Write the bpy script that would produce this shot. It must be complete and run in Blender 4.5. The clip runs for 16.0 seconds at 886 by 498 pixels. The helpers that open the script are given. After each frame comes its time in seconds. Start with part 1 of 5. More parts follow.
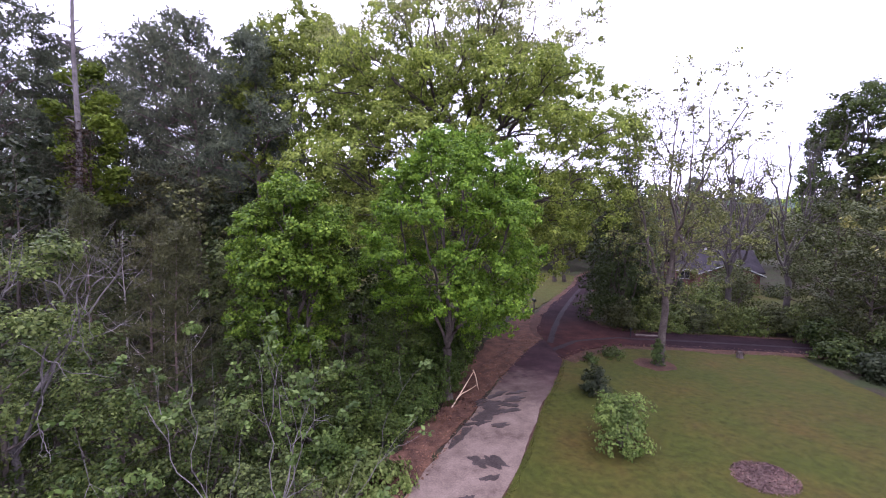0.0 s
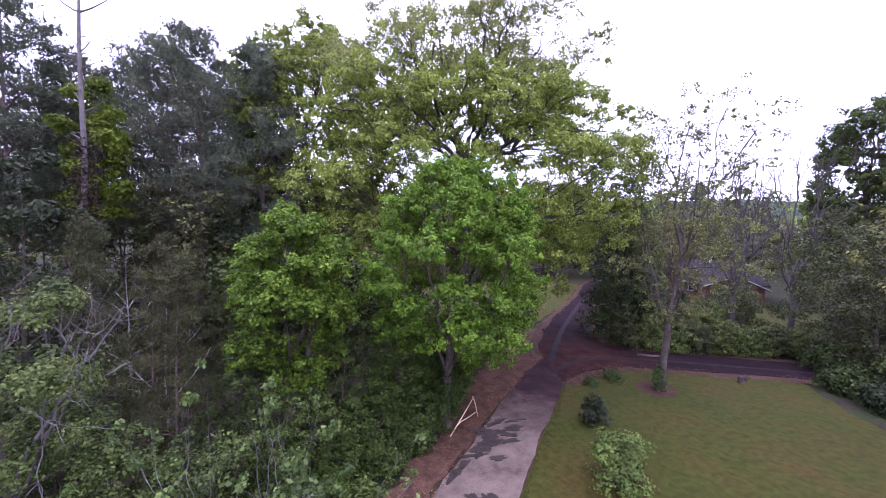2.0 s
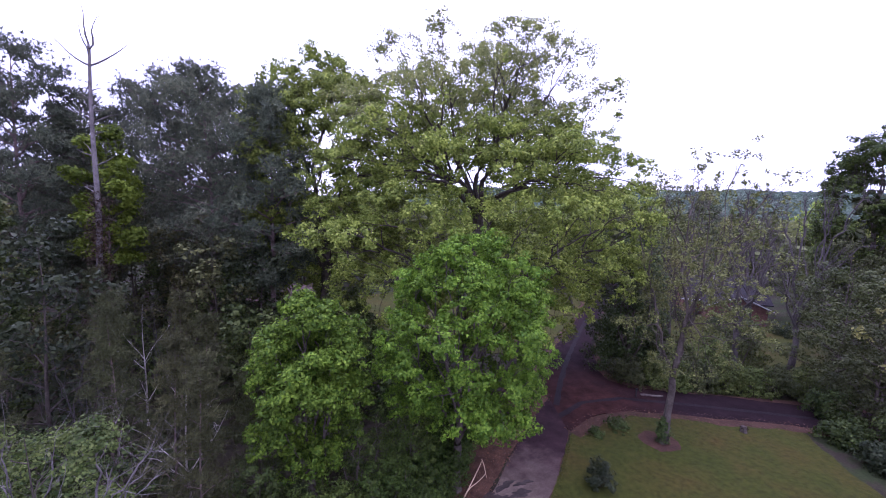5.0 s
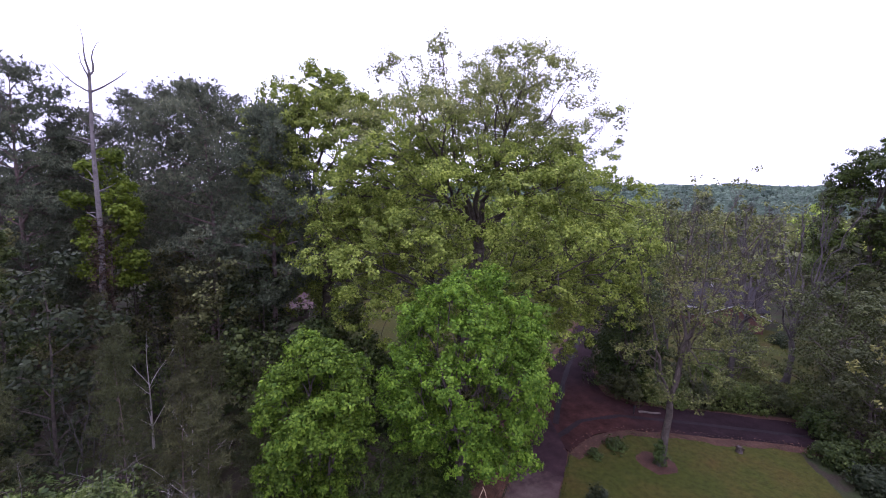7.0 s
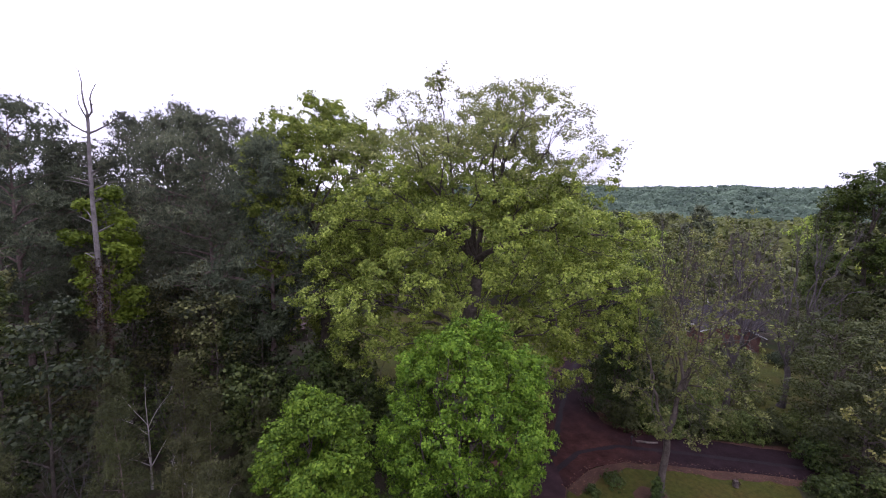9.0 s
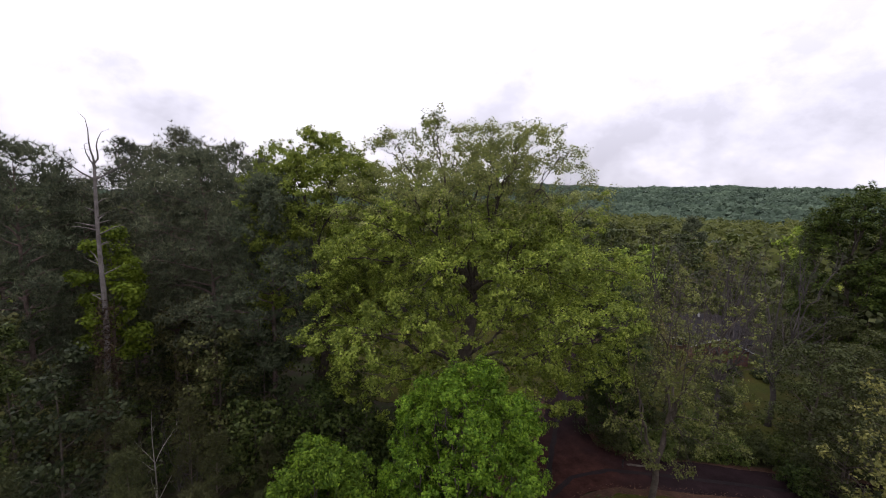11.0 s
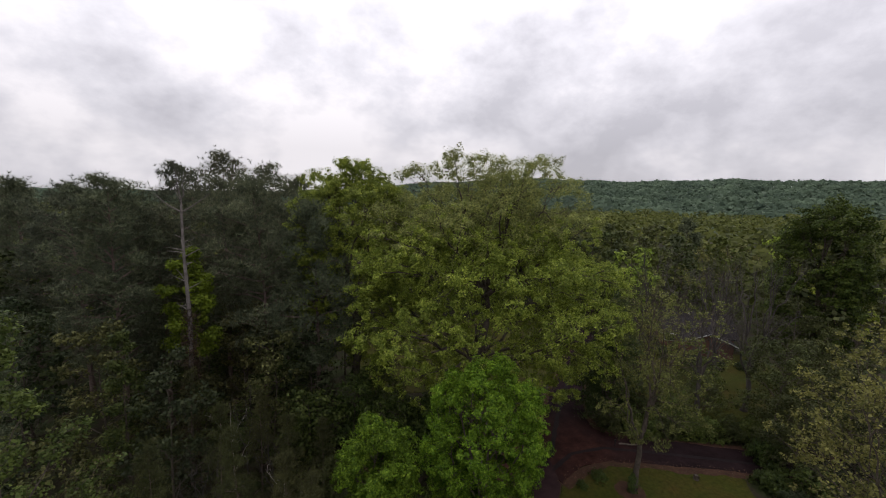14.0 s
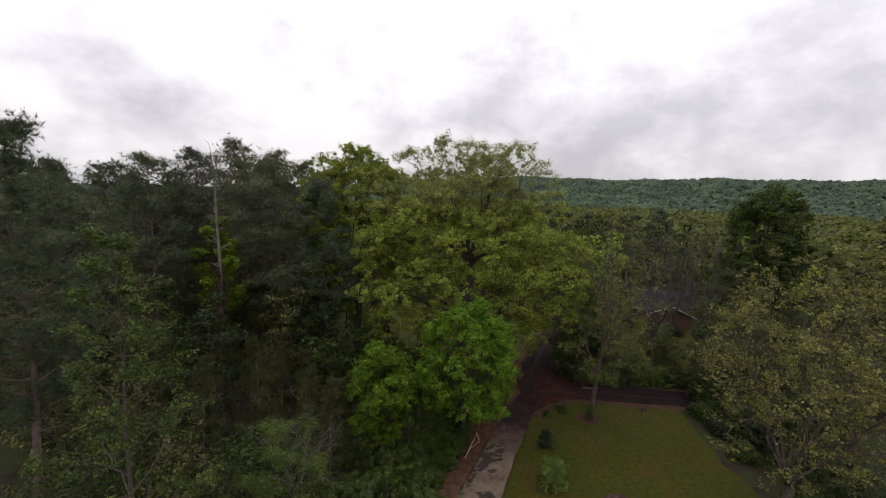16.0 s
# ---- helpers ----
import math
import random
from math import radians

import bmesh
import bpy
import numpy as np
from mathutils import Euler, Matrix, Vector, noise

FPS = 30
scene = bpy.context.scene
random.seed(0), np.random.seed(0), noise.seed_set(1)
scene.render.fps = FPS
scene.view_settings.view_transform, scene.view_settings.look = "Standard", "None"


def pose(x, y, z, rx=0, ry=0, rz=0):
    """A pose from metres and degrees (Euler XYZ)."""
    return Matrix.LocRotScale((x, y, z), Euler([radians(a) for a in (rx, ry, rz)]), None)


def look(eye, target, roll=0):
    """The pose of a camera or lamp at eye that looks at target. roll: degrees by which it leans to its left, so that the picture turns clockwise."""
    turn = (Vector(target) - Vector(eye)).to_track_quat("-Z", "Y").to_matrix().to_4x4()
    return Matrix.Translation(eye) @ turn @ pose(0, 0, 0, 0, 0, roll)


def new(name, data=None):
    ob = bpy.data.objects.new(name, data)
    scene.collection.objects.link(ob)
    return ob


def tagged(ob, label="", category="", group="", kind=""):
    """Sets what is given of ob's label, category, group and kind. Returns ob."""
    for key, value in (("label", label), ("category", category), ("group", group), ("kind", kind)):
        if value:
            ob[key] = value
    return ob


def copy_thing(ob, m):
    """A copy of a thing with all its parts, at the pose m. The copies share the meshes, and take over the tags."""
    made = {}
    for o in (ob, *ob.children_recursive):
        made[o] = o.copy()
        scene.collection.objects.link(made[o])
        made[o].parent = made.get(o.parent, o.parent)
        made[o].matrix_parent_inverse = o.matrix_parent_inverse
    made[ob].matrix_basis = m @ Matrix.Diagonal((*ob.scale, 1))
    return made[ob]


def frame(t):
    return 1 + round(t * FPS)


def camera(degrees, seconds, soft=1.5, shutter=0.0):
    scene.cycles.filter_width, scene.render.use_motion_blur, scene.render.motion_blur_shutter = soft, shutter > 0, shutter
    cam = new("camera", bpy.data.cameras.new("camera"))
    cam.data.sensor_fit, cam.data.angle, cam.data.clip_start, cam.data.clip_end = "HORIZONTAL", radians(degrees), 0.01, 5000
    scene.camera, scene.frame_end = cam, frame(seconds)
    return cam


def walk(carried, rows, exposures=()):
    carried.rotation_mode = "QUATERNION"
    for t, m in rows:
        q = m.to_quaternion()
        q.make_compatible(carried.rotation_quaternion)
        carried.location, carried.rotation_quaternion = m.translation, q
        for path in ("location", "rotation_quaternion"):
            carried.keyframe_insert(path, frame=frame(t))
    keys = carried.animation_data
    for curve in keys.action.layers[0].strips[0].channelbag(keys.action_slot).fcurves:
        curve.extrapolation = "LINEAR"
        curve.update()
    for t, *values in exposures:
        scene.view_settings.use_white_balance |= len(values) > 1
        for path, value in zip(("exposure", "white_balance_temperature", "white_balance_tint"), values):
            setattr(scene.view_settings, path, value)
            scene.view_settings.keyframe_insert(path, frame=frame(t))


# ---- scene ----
# camera: seconds, place in metres, then yaw, pitch and roll in degrees
cam = camera(97.0, 16.0, soft=1.0)
PATH = [
    (0.0, -0.270, -2.053, 8.844, -10.28, -4.08, 0.88),
    (0.5, -0.170, -1.921, 8.848, -10.29, -4.06, 0.87),
    (1.0, -0.195, -1.902, 8.933, -10.14, -3.91, 1.06),
    (1.5, -0.142, -1.882, 9.377, -9.86, -4.02, 1.44),
    (2.0, -0.164, -1.914, 10.347, -9.73, -4.51, 1.74),
    (2.5, -0.317, -1.836, 11.423, -9.75, -5.13, 2.00),
    (3.0, -0.398, -1.877, 12.276, -9.50, -5.45, 1.99),
    (3.5, -0.524, -1.854, 13.115, -9.47, -5.98, 1.92),
    (4.0, -0.627, -1.805, 13.649, -9.48, -6.06, 1.97),
    (6.5, -0.973, -1.647, 16.214, -9.65, -7.27, 2.09),
    (7.0, -1.038, -1.623, 16.745, -9.80, -7.42, 2.07),
    (7.5, -1.054, -1.587, 17.336, -9.86, -7.54, 2.12),
    (8.0, -1.133, -1.539, 17.873, -10.04, -7.39, 2.12),
    (8.5, -1.169, -1.507, 18.488, -10.15, -7.29, 2.07),
    (9.0, -1.154, -1.414, 19.207, -10.16, -7.27, 1.99),
    (11.5, -1.685, -2.360, 22.404, -10.93, -7.25, 1.67),
    (12.0, -2.100, -2.877, 22.829, -10.79, -7.40, 1.43),
    (12.5, -2.681, -3.693, 23.377, -10.48, -7.68, 1.44),
    (13.0, -3.186, -4.731, 23.971, -10.33, -8.10, 1.47),
    (13.5, -3.537, -5.794, 24.223, -10.25, -8.10, 1.41),
    (14.0, -3.885, -7.086, 24.301, -10.35, -7.94, 1.18),
    (14.5, -4.163, -8.547, 24.284, -10.60, -8.14, 1.03),
    (15.0, -4.435, -10.544, 24.115, -10.87, -8.40, 1.07),
    (15.5, -4.675, -12.058, 23.210, -11.18, -8.07, 1.18),
    (16.0, -5.011, -13.835, 22.346, -11.64, -8.22, 1.56),
]


def eye_pose(x, y, z, yaw, pitch, roll):
    a, b = radians(yaw), radians(pitch)
    ahead = Vector((-math.sin(a) * math.cos(b), math.cos(a) * math.cos(b), math.sin(b)))
    eye = Vector((x, y, z))
    return look(eye, eye + ahead, ROLL_SIGN * roll)


ROLL_SIGN = 1
STOPS = [(0.0, 0.26, 5450, 44), (1.5, 0.26, 5300, 47), (4.0, -0.04, 4980, 54), (6.5, -0.3, 5250, 47), (9.0, -0.46, 5600, 38),
         (11.5, -1.34, 6250, 20), (12.5, -1.6, 6300, 18), (14.0, -1.54, 6400, 17), (15.0, -1.44, 6450, 17), (16.0, -1.36, 6500, 16)]
walk(cam, [(row[0], eye_pose(*row[1:])) for row in PATH], STOPS)

# ---- daylight: a bright overcast sky and a weak wide sun behind it ----
SUN_HIGH, SUN_TURN = 48.0, 35.0
world = bpy.data.worlds.new("sky")
scene.world = world
world.use_nodes = True


def link(tree, a, b):
    tree.links.new(a, b)


def overcast(tree):
    """Bright cloud deck: puffy billows of noise, two grey banks over the ridge and a thin bright part, brighter towards the zenith."""
    n = tree.nodes
    n.clear()
    out, back = n.new("ShaderNodeOutputWorld"), n.new("ShaderNodeBackground")
    tex, sep = n.new("ShaderNodeTexCoord"), n.new("ShaderNodeSeparateXYZ")
    link(tree, tex.outputs["Generated"], sep.inputs[0])
    up = n.new("ShaderNodeMath")
    up.operation, up.inputs[1].default_value = "MAXIMUM", 0.0
    link(tree, sep.outputs["Z"], up.inputs[0])
    layer = n.new("ShaderNodeVectorMath")
    layer.operation = "MULTIPLY_ADD"
    link(tree, tex.outputs["Generated"], layer.inputs[0])
    layer.inputs[1].default_value, layer.inputs[2].default_value = (1.0, 1.0, 1.5), (4.3, 1.7, 2.9)
    big = n.new("ShaderNodeTexNoise")
    big.inputs["Scale"].default_value, big.inputs["Detail"].default_value, big.inputs["Roughness"].default_value = 4.2, 10.0, 0.58
    big.inputs["Distortion"].default_value = 0.0
    link(tree, layer.outputs[0], big.inputs["Vector"])
    thick = big.outputs["Fac"]
    for way, wide, weight in (((0.36, 0.90, 0.24), 0.32, 0.13), ((0.73, 0.66, 0.19), 0.55, 0.1), ((-0.45, 0.76, 0.47), 0.55, -0.09)):
        gap, near, less = n.new("ShaderNodeVectorMath"), n.new("ShaderNodeMapRange"), n.new("ShaderNodeMath")
        gap.operation, gap.inputs[1].default_value = "DISTANCE", way
        link(tree, tex.outputs["Generated"], gap.inputs[0])
        near.interpolation_type = "SMOOTHSTEP"
        near.inputs["From Max"].default_value, near.inputs["To Min"].default_value, near.inputs["To Max"].default_value = wide, weight, 0.0
        link(tree, gap.outputs["Value"], near.inputs["Value"])
        less.operation = "SUBTRACT"
        link(tree, thick, less.inputs[0])
        link(tree, near.outputs[0], less.inputs[1])
        thick = less.outputs[0]
    ramp = n.new("ShaderNodeValToRGB")
    e = ramp.color_ramp.elements
    e[0].position, e[0].color = 0.30, (1.52, 1.53, 1.59, 1)
    e[1].position, e[1].color = 0.60, (2.6, 2.57, 2.55, 1)
    mid = e.new(0.45)
    mid.color = (1.98, 1.99, 2.04, 1)
    link(tree, thick, ramp.inputs[0])
    deep = n.new("ShaderNodeMapRange")
    deep.inputs["From Min"].default_value, deep.inputs["From Max"].default_value = 0.1, 0.9
    deep.inputs["To Min"].default_value, deep.inputs["To Max"].default_value = 1.0, 2.7
    link(tree, up.outputs[0], deep.inputs["Value"])
    deck = n.new("ShaderNodeVectorMath")
    deck.operation = "SCALE"
    link(tree, ramp.outputs[0], deck.inputs[0])
    link(tree, deep.outputs[0], deck.inputs["Scale"])
    sky = n.new("ShaderNodeTexSky")
    sky.sky_type, sky.sun_disc = "NISHITA", False
    sky.sun_elevation, sky.sun_rotation = radians(SUN_HIGH), radians(SUN_TURN)
    weak = n.new("ShaderNodeMix")
    weak.data_type, weak.blend_type = "RGBA", "MULTIPLY"
    weak.inputs["Factor"].default_value = 1.0
    link(tree, sky.outputs[0], weak.inputs["A"])
    weak.inputs["B"].default_value = (0.1, 0.1, 0.1, 1)
    mix = n.new("ShaderNodeMix")
    mix.data_type = "RGBA"
    mix.inputs["Factor"].default_value = 0.93
    link(tree, weak.outputs["Result"], mix.inputs["A"])
    link(tree, deck.outputs[0], mix.inputs["B"])
    link(tree, mix.outputs["Result"], back.inputs["Color"])
    back.inputs["Strength"].default_value = 1.0
    link(tree, back.outputs[0], out.inputs[0])


overcast(world.node_tree)
sun = new("sun", bpy.data.lights.new("sun", "SUN"))
sun.data.energy, sun.data.angle, sun.data.color = 1.4, radians(14), (1.0, 0.96, 0.9)
sun.matrix_world = look((0, 0, 60), (0.62 * 60, -0.45 * 60, 60 - 0.72 * 60))


# ---- materials ----
def material(name):
    m = bpy.data.materials.new(name)
    m.use_nodes = True
    m.node_tree.nodes.clear()
    return m, m.node_tree, m.node_tree.nodes


def noise_on(tree, scale, detail=4.0, rough=0.55, coord="Object"):
    n = tree.nodes
    tex, tn = n.new("ShaderNodeTexCoord"), n.new("ShaderNodeTexNoise")
    tn.inputs["Scale"].default_value, tn.inputs["Detail"].default_value, tn.inputs["Roughness"].default_value = scale, detail, rough
    link(tree, tex.outputs[coord], tn.inputs["Vector"])
    return tn.outputs["Fac"]


def ramp_on(tree, fac, stops):
    r = tree.nodes.new("ShaderNodeValToRGB")
    e = r.color_ramp.elements
    e[0].position, e[0].color = stops[0][0], (*stops[0][1], 1)
    e[1].position, e[1].color = stops[-1][0], (*stops[-1][1], 1)
    for p, c in stops[1:-1]:
        e.new(p).color = (*c, 1)
    link(tree, fac, r.inputs[0])
    return r.outputs[0]


def mixed(tree, a, b, fac, kind="MIX"):
    m = tree.nodes.new("ShaderNodeMix")
    m.data_type, m.blend_type = "RGBA", kind
    for socket, value in (("A", a), ("B", b), ("Factor", fac)):
        if isinstance(value, (int, float)):
            m.inputs[socket].default_value = value
        elif isinstance(value, tuple):
            m.inputs[socket].default_value = (*value, 1)
        else:
            link(tree, value, m.inputs[socket])
    return m.outputs["Result"]


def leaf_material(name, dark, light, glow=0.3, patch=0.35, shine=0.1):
    """Leaves: each leaf its own tint, soft larger patches, some light through the blade."""
    m, tree, n = material(name)
    geo = n.new("ShaderNodeNewGeometry")
    colour = ramp_on(tree, geo.outputs["Random Per Island"], [(0.0, dark), (0.55, tuple((a + b) / 2 for a, b in zip(dark, light))), (1.0, light)])
    wide = ramp_on(tree, noise_on(tree, patch * 2.2, 4.0, 0.6), [(0.33, (0.58, 0.6, 0.62)), (0.67, (1.36, 1.32, 1.22))])
    colour = mixed(tree, colour, wide, 1.0, "MULTIPLY")
    own = n.new("ShaderNodeObjectInfo")
    kind = ramp_on(tree, own.outputs["Random"], [(0.0, (0.8, 0.8, 0.84)), (0.35, (1.12, 1.04, 1.0)), (0.7, (0.92, 1.0, 0.92)), (1.0, (1.2, 1.16, 1.12))])
    colour = mixed(tree, colour, kind, 1.0, "MULTIPLY")
    skin, thru, mix, out = n.new("ShaderNodeBsdfPrincipled"), n.new("ShaderNodeBsdfTranslucent"), n.new("ShaderNodeMixShader"), n.new("ShaderNodeOutputMaterial")
    skin.inputs["Roughness"].default_value = 0.55
    skin.inputs["Specular IOR Level"].default_value = shine
    link(tree, colour, skin.inputs["Base Color"])
    link(tree, colour, thru.inputs["Color"])
    mix.inputs[0].default_value = glow
    link(tree, skin.outputs[0], mix.inputs[1])
    link(tree, thru.outputs[0], mix.inputs[2])
    link(tree, mix.outputs[0], out.inputs[0])
    return m


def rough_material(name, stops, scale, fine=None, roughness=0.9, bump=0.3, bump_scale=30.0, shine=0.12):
    """A matt mottled surface: colour from a wide noise, grain from a fine one, a little relief."""
    m, tree, n = material(name)
    colour = ramp_on(tree, noise_on(tree, scale, 6.0, 0.6), stops)
    if fine:
        grain = ramp_on(tree, noise_on(tree, fine, 4.0, 0.7), [(0.3, (0.62, 0.62, 0.62)), (0.7, (1.3, 1.3, 1.3))])
        colour = mixed(tree, colour, grain, 1.0, "MULTIPLY")
    skin, out, lift = n.new("ShaderNodeBsdfPrincipled"), n.new("ShaderNodeOutputMaterial"), n.new("ShaderNodeBump")
    skin.inputs["Roughness"].default_value = roughness
    skin.inputs["Specular IOR Level"].default_value = shine
    lift.inputs["Strength"].default_value, lift.inputs["Distance"].default_value = bump, 0.03
    link(tree, noise_on(tree, bump_scale, 5.0, 0.7), lift.inputs["Height"])
    link(tree, lift.outputs[0], skin.inputs["Normal"])
    link(tree, colour, skin.inputs["Base Color"])
    link(tree, skin.outputs[0], out.inputs[0])
    return m


LEAF_MAPLE = leaf_material("maple_leaves", (0.036, 0.082, 0.005), (0.155, 0.24, 0.02), 0.4)
LEAF_OAK = leaf_material("oak_leaves", (0.0726, 0.1100, 0.0132), (0.2750, 0.3410, 0.0616), 0.46)
LEAF_YOUNG = leaf_material("young_oak_leaves", (0.1008, 0.1231, 0.0357), (0.2688, 0.2964, 0.1050), 0.5)
LEAF_FRESH = leaf_material("fresh_leaves", (0.0418, 0.0688, 0.0129), (0.1509, 0.1882, 0.0483), 0.35)
LEAF_WOOD = leaf_material("wood_leaves", (0.0178, 0.0310, 0.0073), (0.0670, 0.0880, 0.0228), 0.22)
LEAF_BUD = leaf_material("bud_leaves", (0.0677, 0.0771, 0.0193), (0.1665, 0.1685, 0.0578), 0.34)
LEAF_BUSH = leaf_material("bush_leaves", (0.055, 0.1, 0.018), (0.15, 0.21, 0.05), 0.4)
LEAF_DARK = leaf_material("dark_leaves", (0.0161, 0.0250, 0.0108), (0.0373, 0.0473, 0.0210), 0.22)
LEAF_UNDER = leaf_material("under_leaves", (0.0175, 0.0343, 0.0054), (0.0683, 0.0975, 0.0181), 0.3)
LEAF_NEAR = leaf_material("near_leaves", (0.0138, 0.0275, 0.0045), (0.0521, 0.0723, 0.0136), 0.28)
LEAF_HEDGE = leaf_material("hedge_leaves", (0.0424, 0.0611, 0.0120), (0.1179, 0.1420, 0.0382), 0.3)
LEAF_MID = leaf_material("mid_leaves", (0.0351, 0.0389, 0.0140), (0.1168, 0.1191, 0.0455), 0.26)
LEAF_EDGE = leaf_material("edge_leaves", (0.0253, 0.0344, 0.0110), (0.0632, 0.0723, 0.0262), 0.28)
LEAF_LIME = leaf_material("lime_leaves", (0.0610, 0.0981, 0.0080), (0.1088, 0.1533, 0.0147), 0.35)
LEAF_TIP = leaf_material("tip_leaves", (0.03, 0.052, 0.011), (0.088, 0.122, 0.032), 0.3)
LEAF_RUST = leaf_material("rust_leaves", (0.0235, 0.0143, 0.0101), (0.0508, 0.0353, 0.0193), 0.1)
LEAF_CEDAR = leaf_material("cedar_leaves", (0.0227, 0.0361, 0.0109), (0.0563, 0.0731, 0.0244), 0.24)
NEEDLES = leaf_material("pine_needles", (0.0370, 0.0478, 0.0277), (0.1233, 0.1383, 0.0875), 0.2)
NEEDLES_DULL = leaf_material("dull_needles", (0.023, 0.028, 0.01), (0.078, 0.083, 0.034), 0.2)
LEAF_FAR = leaf_material("far_leaves", (0.0427, 0.0540, 0.0128), (0.0810, 0.0902, 0.0248), 0.22, 0.02, 0.05)
# ridge leaves: the blue of distance haze is mixed into their base colour
LEAF_RIDGE_HAZY = leaf_material("hazy_ridge_leaves", (0.052, 0.078, 0.056), (0.07, 0.1, 0.074), 0.2, 0.008, 0.02)
BARK = rough_material("bark", [(0.3, (0.036, 0.029, 0.023)), (0.7, (0.095, 0.078, 0.062))], 3.0, 18.0, 0.95, 0.6, 25.0)
BARK_PALE = rough_material("pale_bark", [(0.3, (0.16, 0.14, 0.125)), (0.7, (0.32, 0.29, 0.265))], 2.0, 14.0, 0.9, 0.5, 22.0)
BARK_GREY = rough_material("grey_bark", [(0.3, (0.062, 0.055, 0.05)), (0.7, (0.135, 0.122, 0.112))], 2.0, 14.0, 0.9, 0.4, 22.0)
BARK_TWIG = rough_material("brown_twig", [(0.3, (0.0360, 0.0307, 0.0277)), (0.7, (0.0750, 0.0660, 0.0600))], 2.0, 14.0, 0.95, 0.4, 22.0)
BARK_SNAG = rough_material("weathered_snag", [(0.3, (0.0663, 0.0577, 0.0530)), (0.7, (0.1560, 0.1404, 0.1287))], 2.0, 14.0, 0.95, 0.4, 22.0)
BARK_PINE = rough_material("pine_bark", [(0.3, (0.07, 0.05, 0.045)), (0.7, (0.15, 0.11, 0.095))], 2.5, 12.0, 0.95, 0.7, 16.0)
GRASS = rough_material("grass", [(0.30, (0.0420, 0.0309, 0.0055)), (0.42, (0.0357, 0.0329, 0.0045)), (0.55, (0.0294, 0.0329, 0.0035)), (0.75, (0.0246, 0.0319, 0.0029))], 0.3, 3.2, 0.95, 0.9, 30.0)
STRAW = rough_material("pine_straw", [(0.3, (0.0334, 0.0192, 0.0126)), (0.5, (0.0698, 0.0363, 0.0225)), (0.62, (0.0909, 0.0480, 0.0278)), (0.75, (0.0455, 0.0351, 0.0153))], 1.3, 17.0, 0.95, 0.8, 45.0)


def lane_material():
    """Dark asphalt, stained red-brown by soil washed over the junction."""
    m, tree, n = material("asphalt")
    dark = ramp_on(tree, noise_on(tree, 0.7, 6.0, 0.65), [(0.3, (0.0086, 0.0051, 0.0057)), (0.6, (0.0171, 0.0105, 0.0112)), (0.8, (0.0300, 0.0180, 0.0185))])
    red = ramp_on(tree, noise_on(tree, 0.9, 6.0, 0.65), [(0.3, (0.0171, 0.0074, 0.0062)), (0.55, (0.0350, 0.0150, 0.0118)), (0.8, (0.0574, 0.0244, 0.0177))])
    tex, gap, far = n.new("ShaderNodeTexCoord"), n.new("ShaderNodeVectorMath"), n.new("ShaderNodeMath")
    gap.operation = "DISTANCE"
    gap.inputs[1].default_value = (15.2, 24.6, 0.06)
    link(tree, tex.outputs["Object"], gap.inputs[0])
    far.operation = "MULTIPLY_ADD"
    link(tree, noise_on(tree, 0.5, 6.0, 0.7), far.inputs[0])
    far.inputs[1].default_value = 9.0
    link(tree, gap.outputs["Value"], far.inputs[2])
    share = n.new("ShaderNodeMapRange")
    share.inputs["From Min"].default_value, share.inputs["From Max"].default_value = 6.0, 12.0
    link(tree, far.outputs[0], share.inputs["Value"])
    colour = mixed(tree, red, dark, share.outputs[0])
    grain = ramp_on(tree, noise_on(tree, 9.0, 5.0, 0.75), [(0.3, (0.72, 0.72, 0.72)), (0.7, (1.25, 1.25, 1.25))])
    colour = mixed(tree, colour, grain, 1.0, "MULTIPLY")
    skin, out, lift = n.new("ShaderNodeBsdfPrincipled"), n.new("ShaderNodeOutputMaterial"), n.new("ShaderNodeBump")
    skin.inputs["Roughness"].default_value, skin.inputs["Specular IOR Level"].default_value = 0.9, 0.03
    lift.inputs["Strength"].default_value, lift.inputs["Distance"].default_value = 0.4, 0.02
    link(tree, noise_on(tree, 60.0, 5.0, 0.7), lift.inputs["Height"])
    link(tree, lift.outputs[0], skin.inputs["Normal"])
    link(tree, colour, skin.inputs["Base Color"])
    link(tree, skin.outputs[0], out.inputs[0])
    return m


ASPHALT = lane_material()


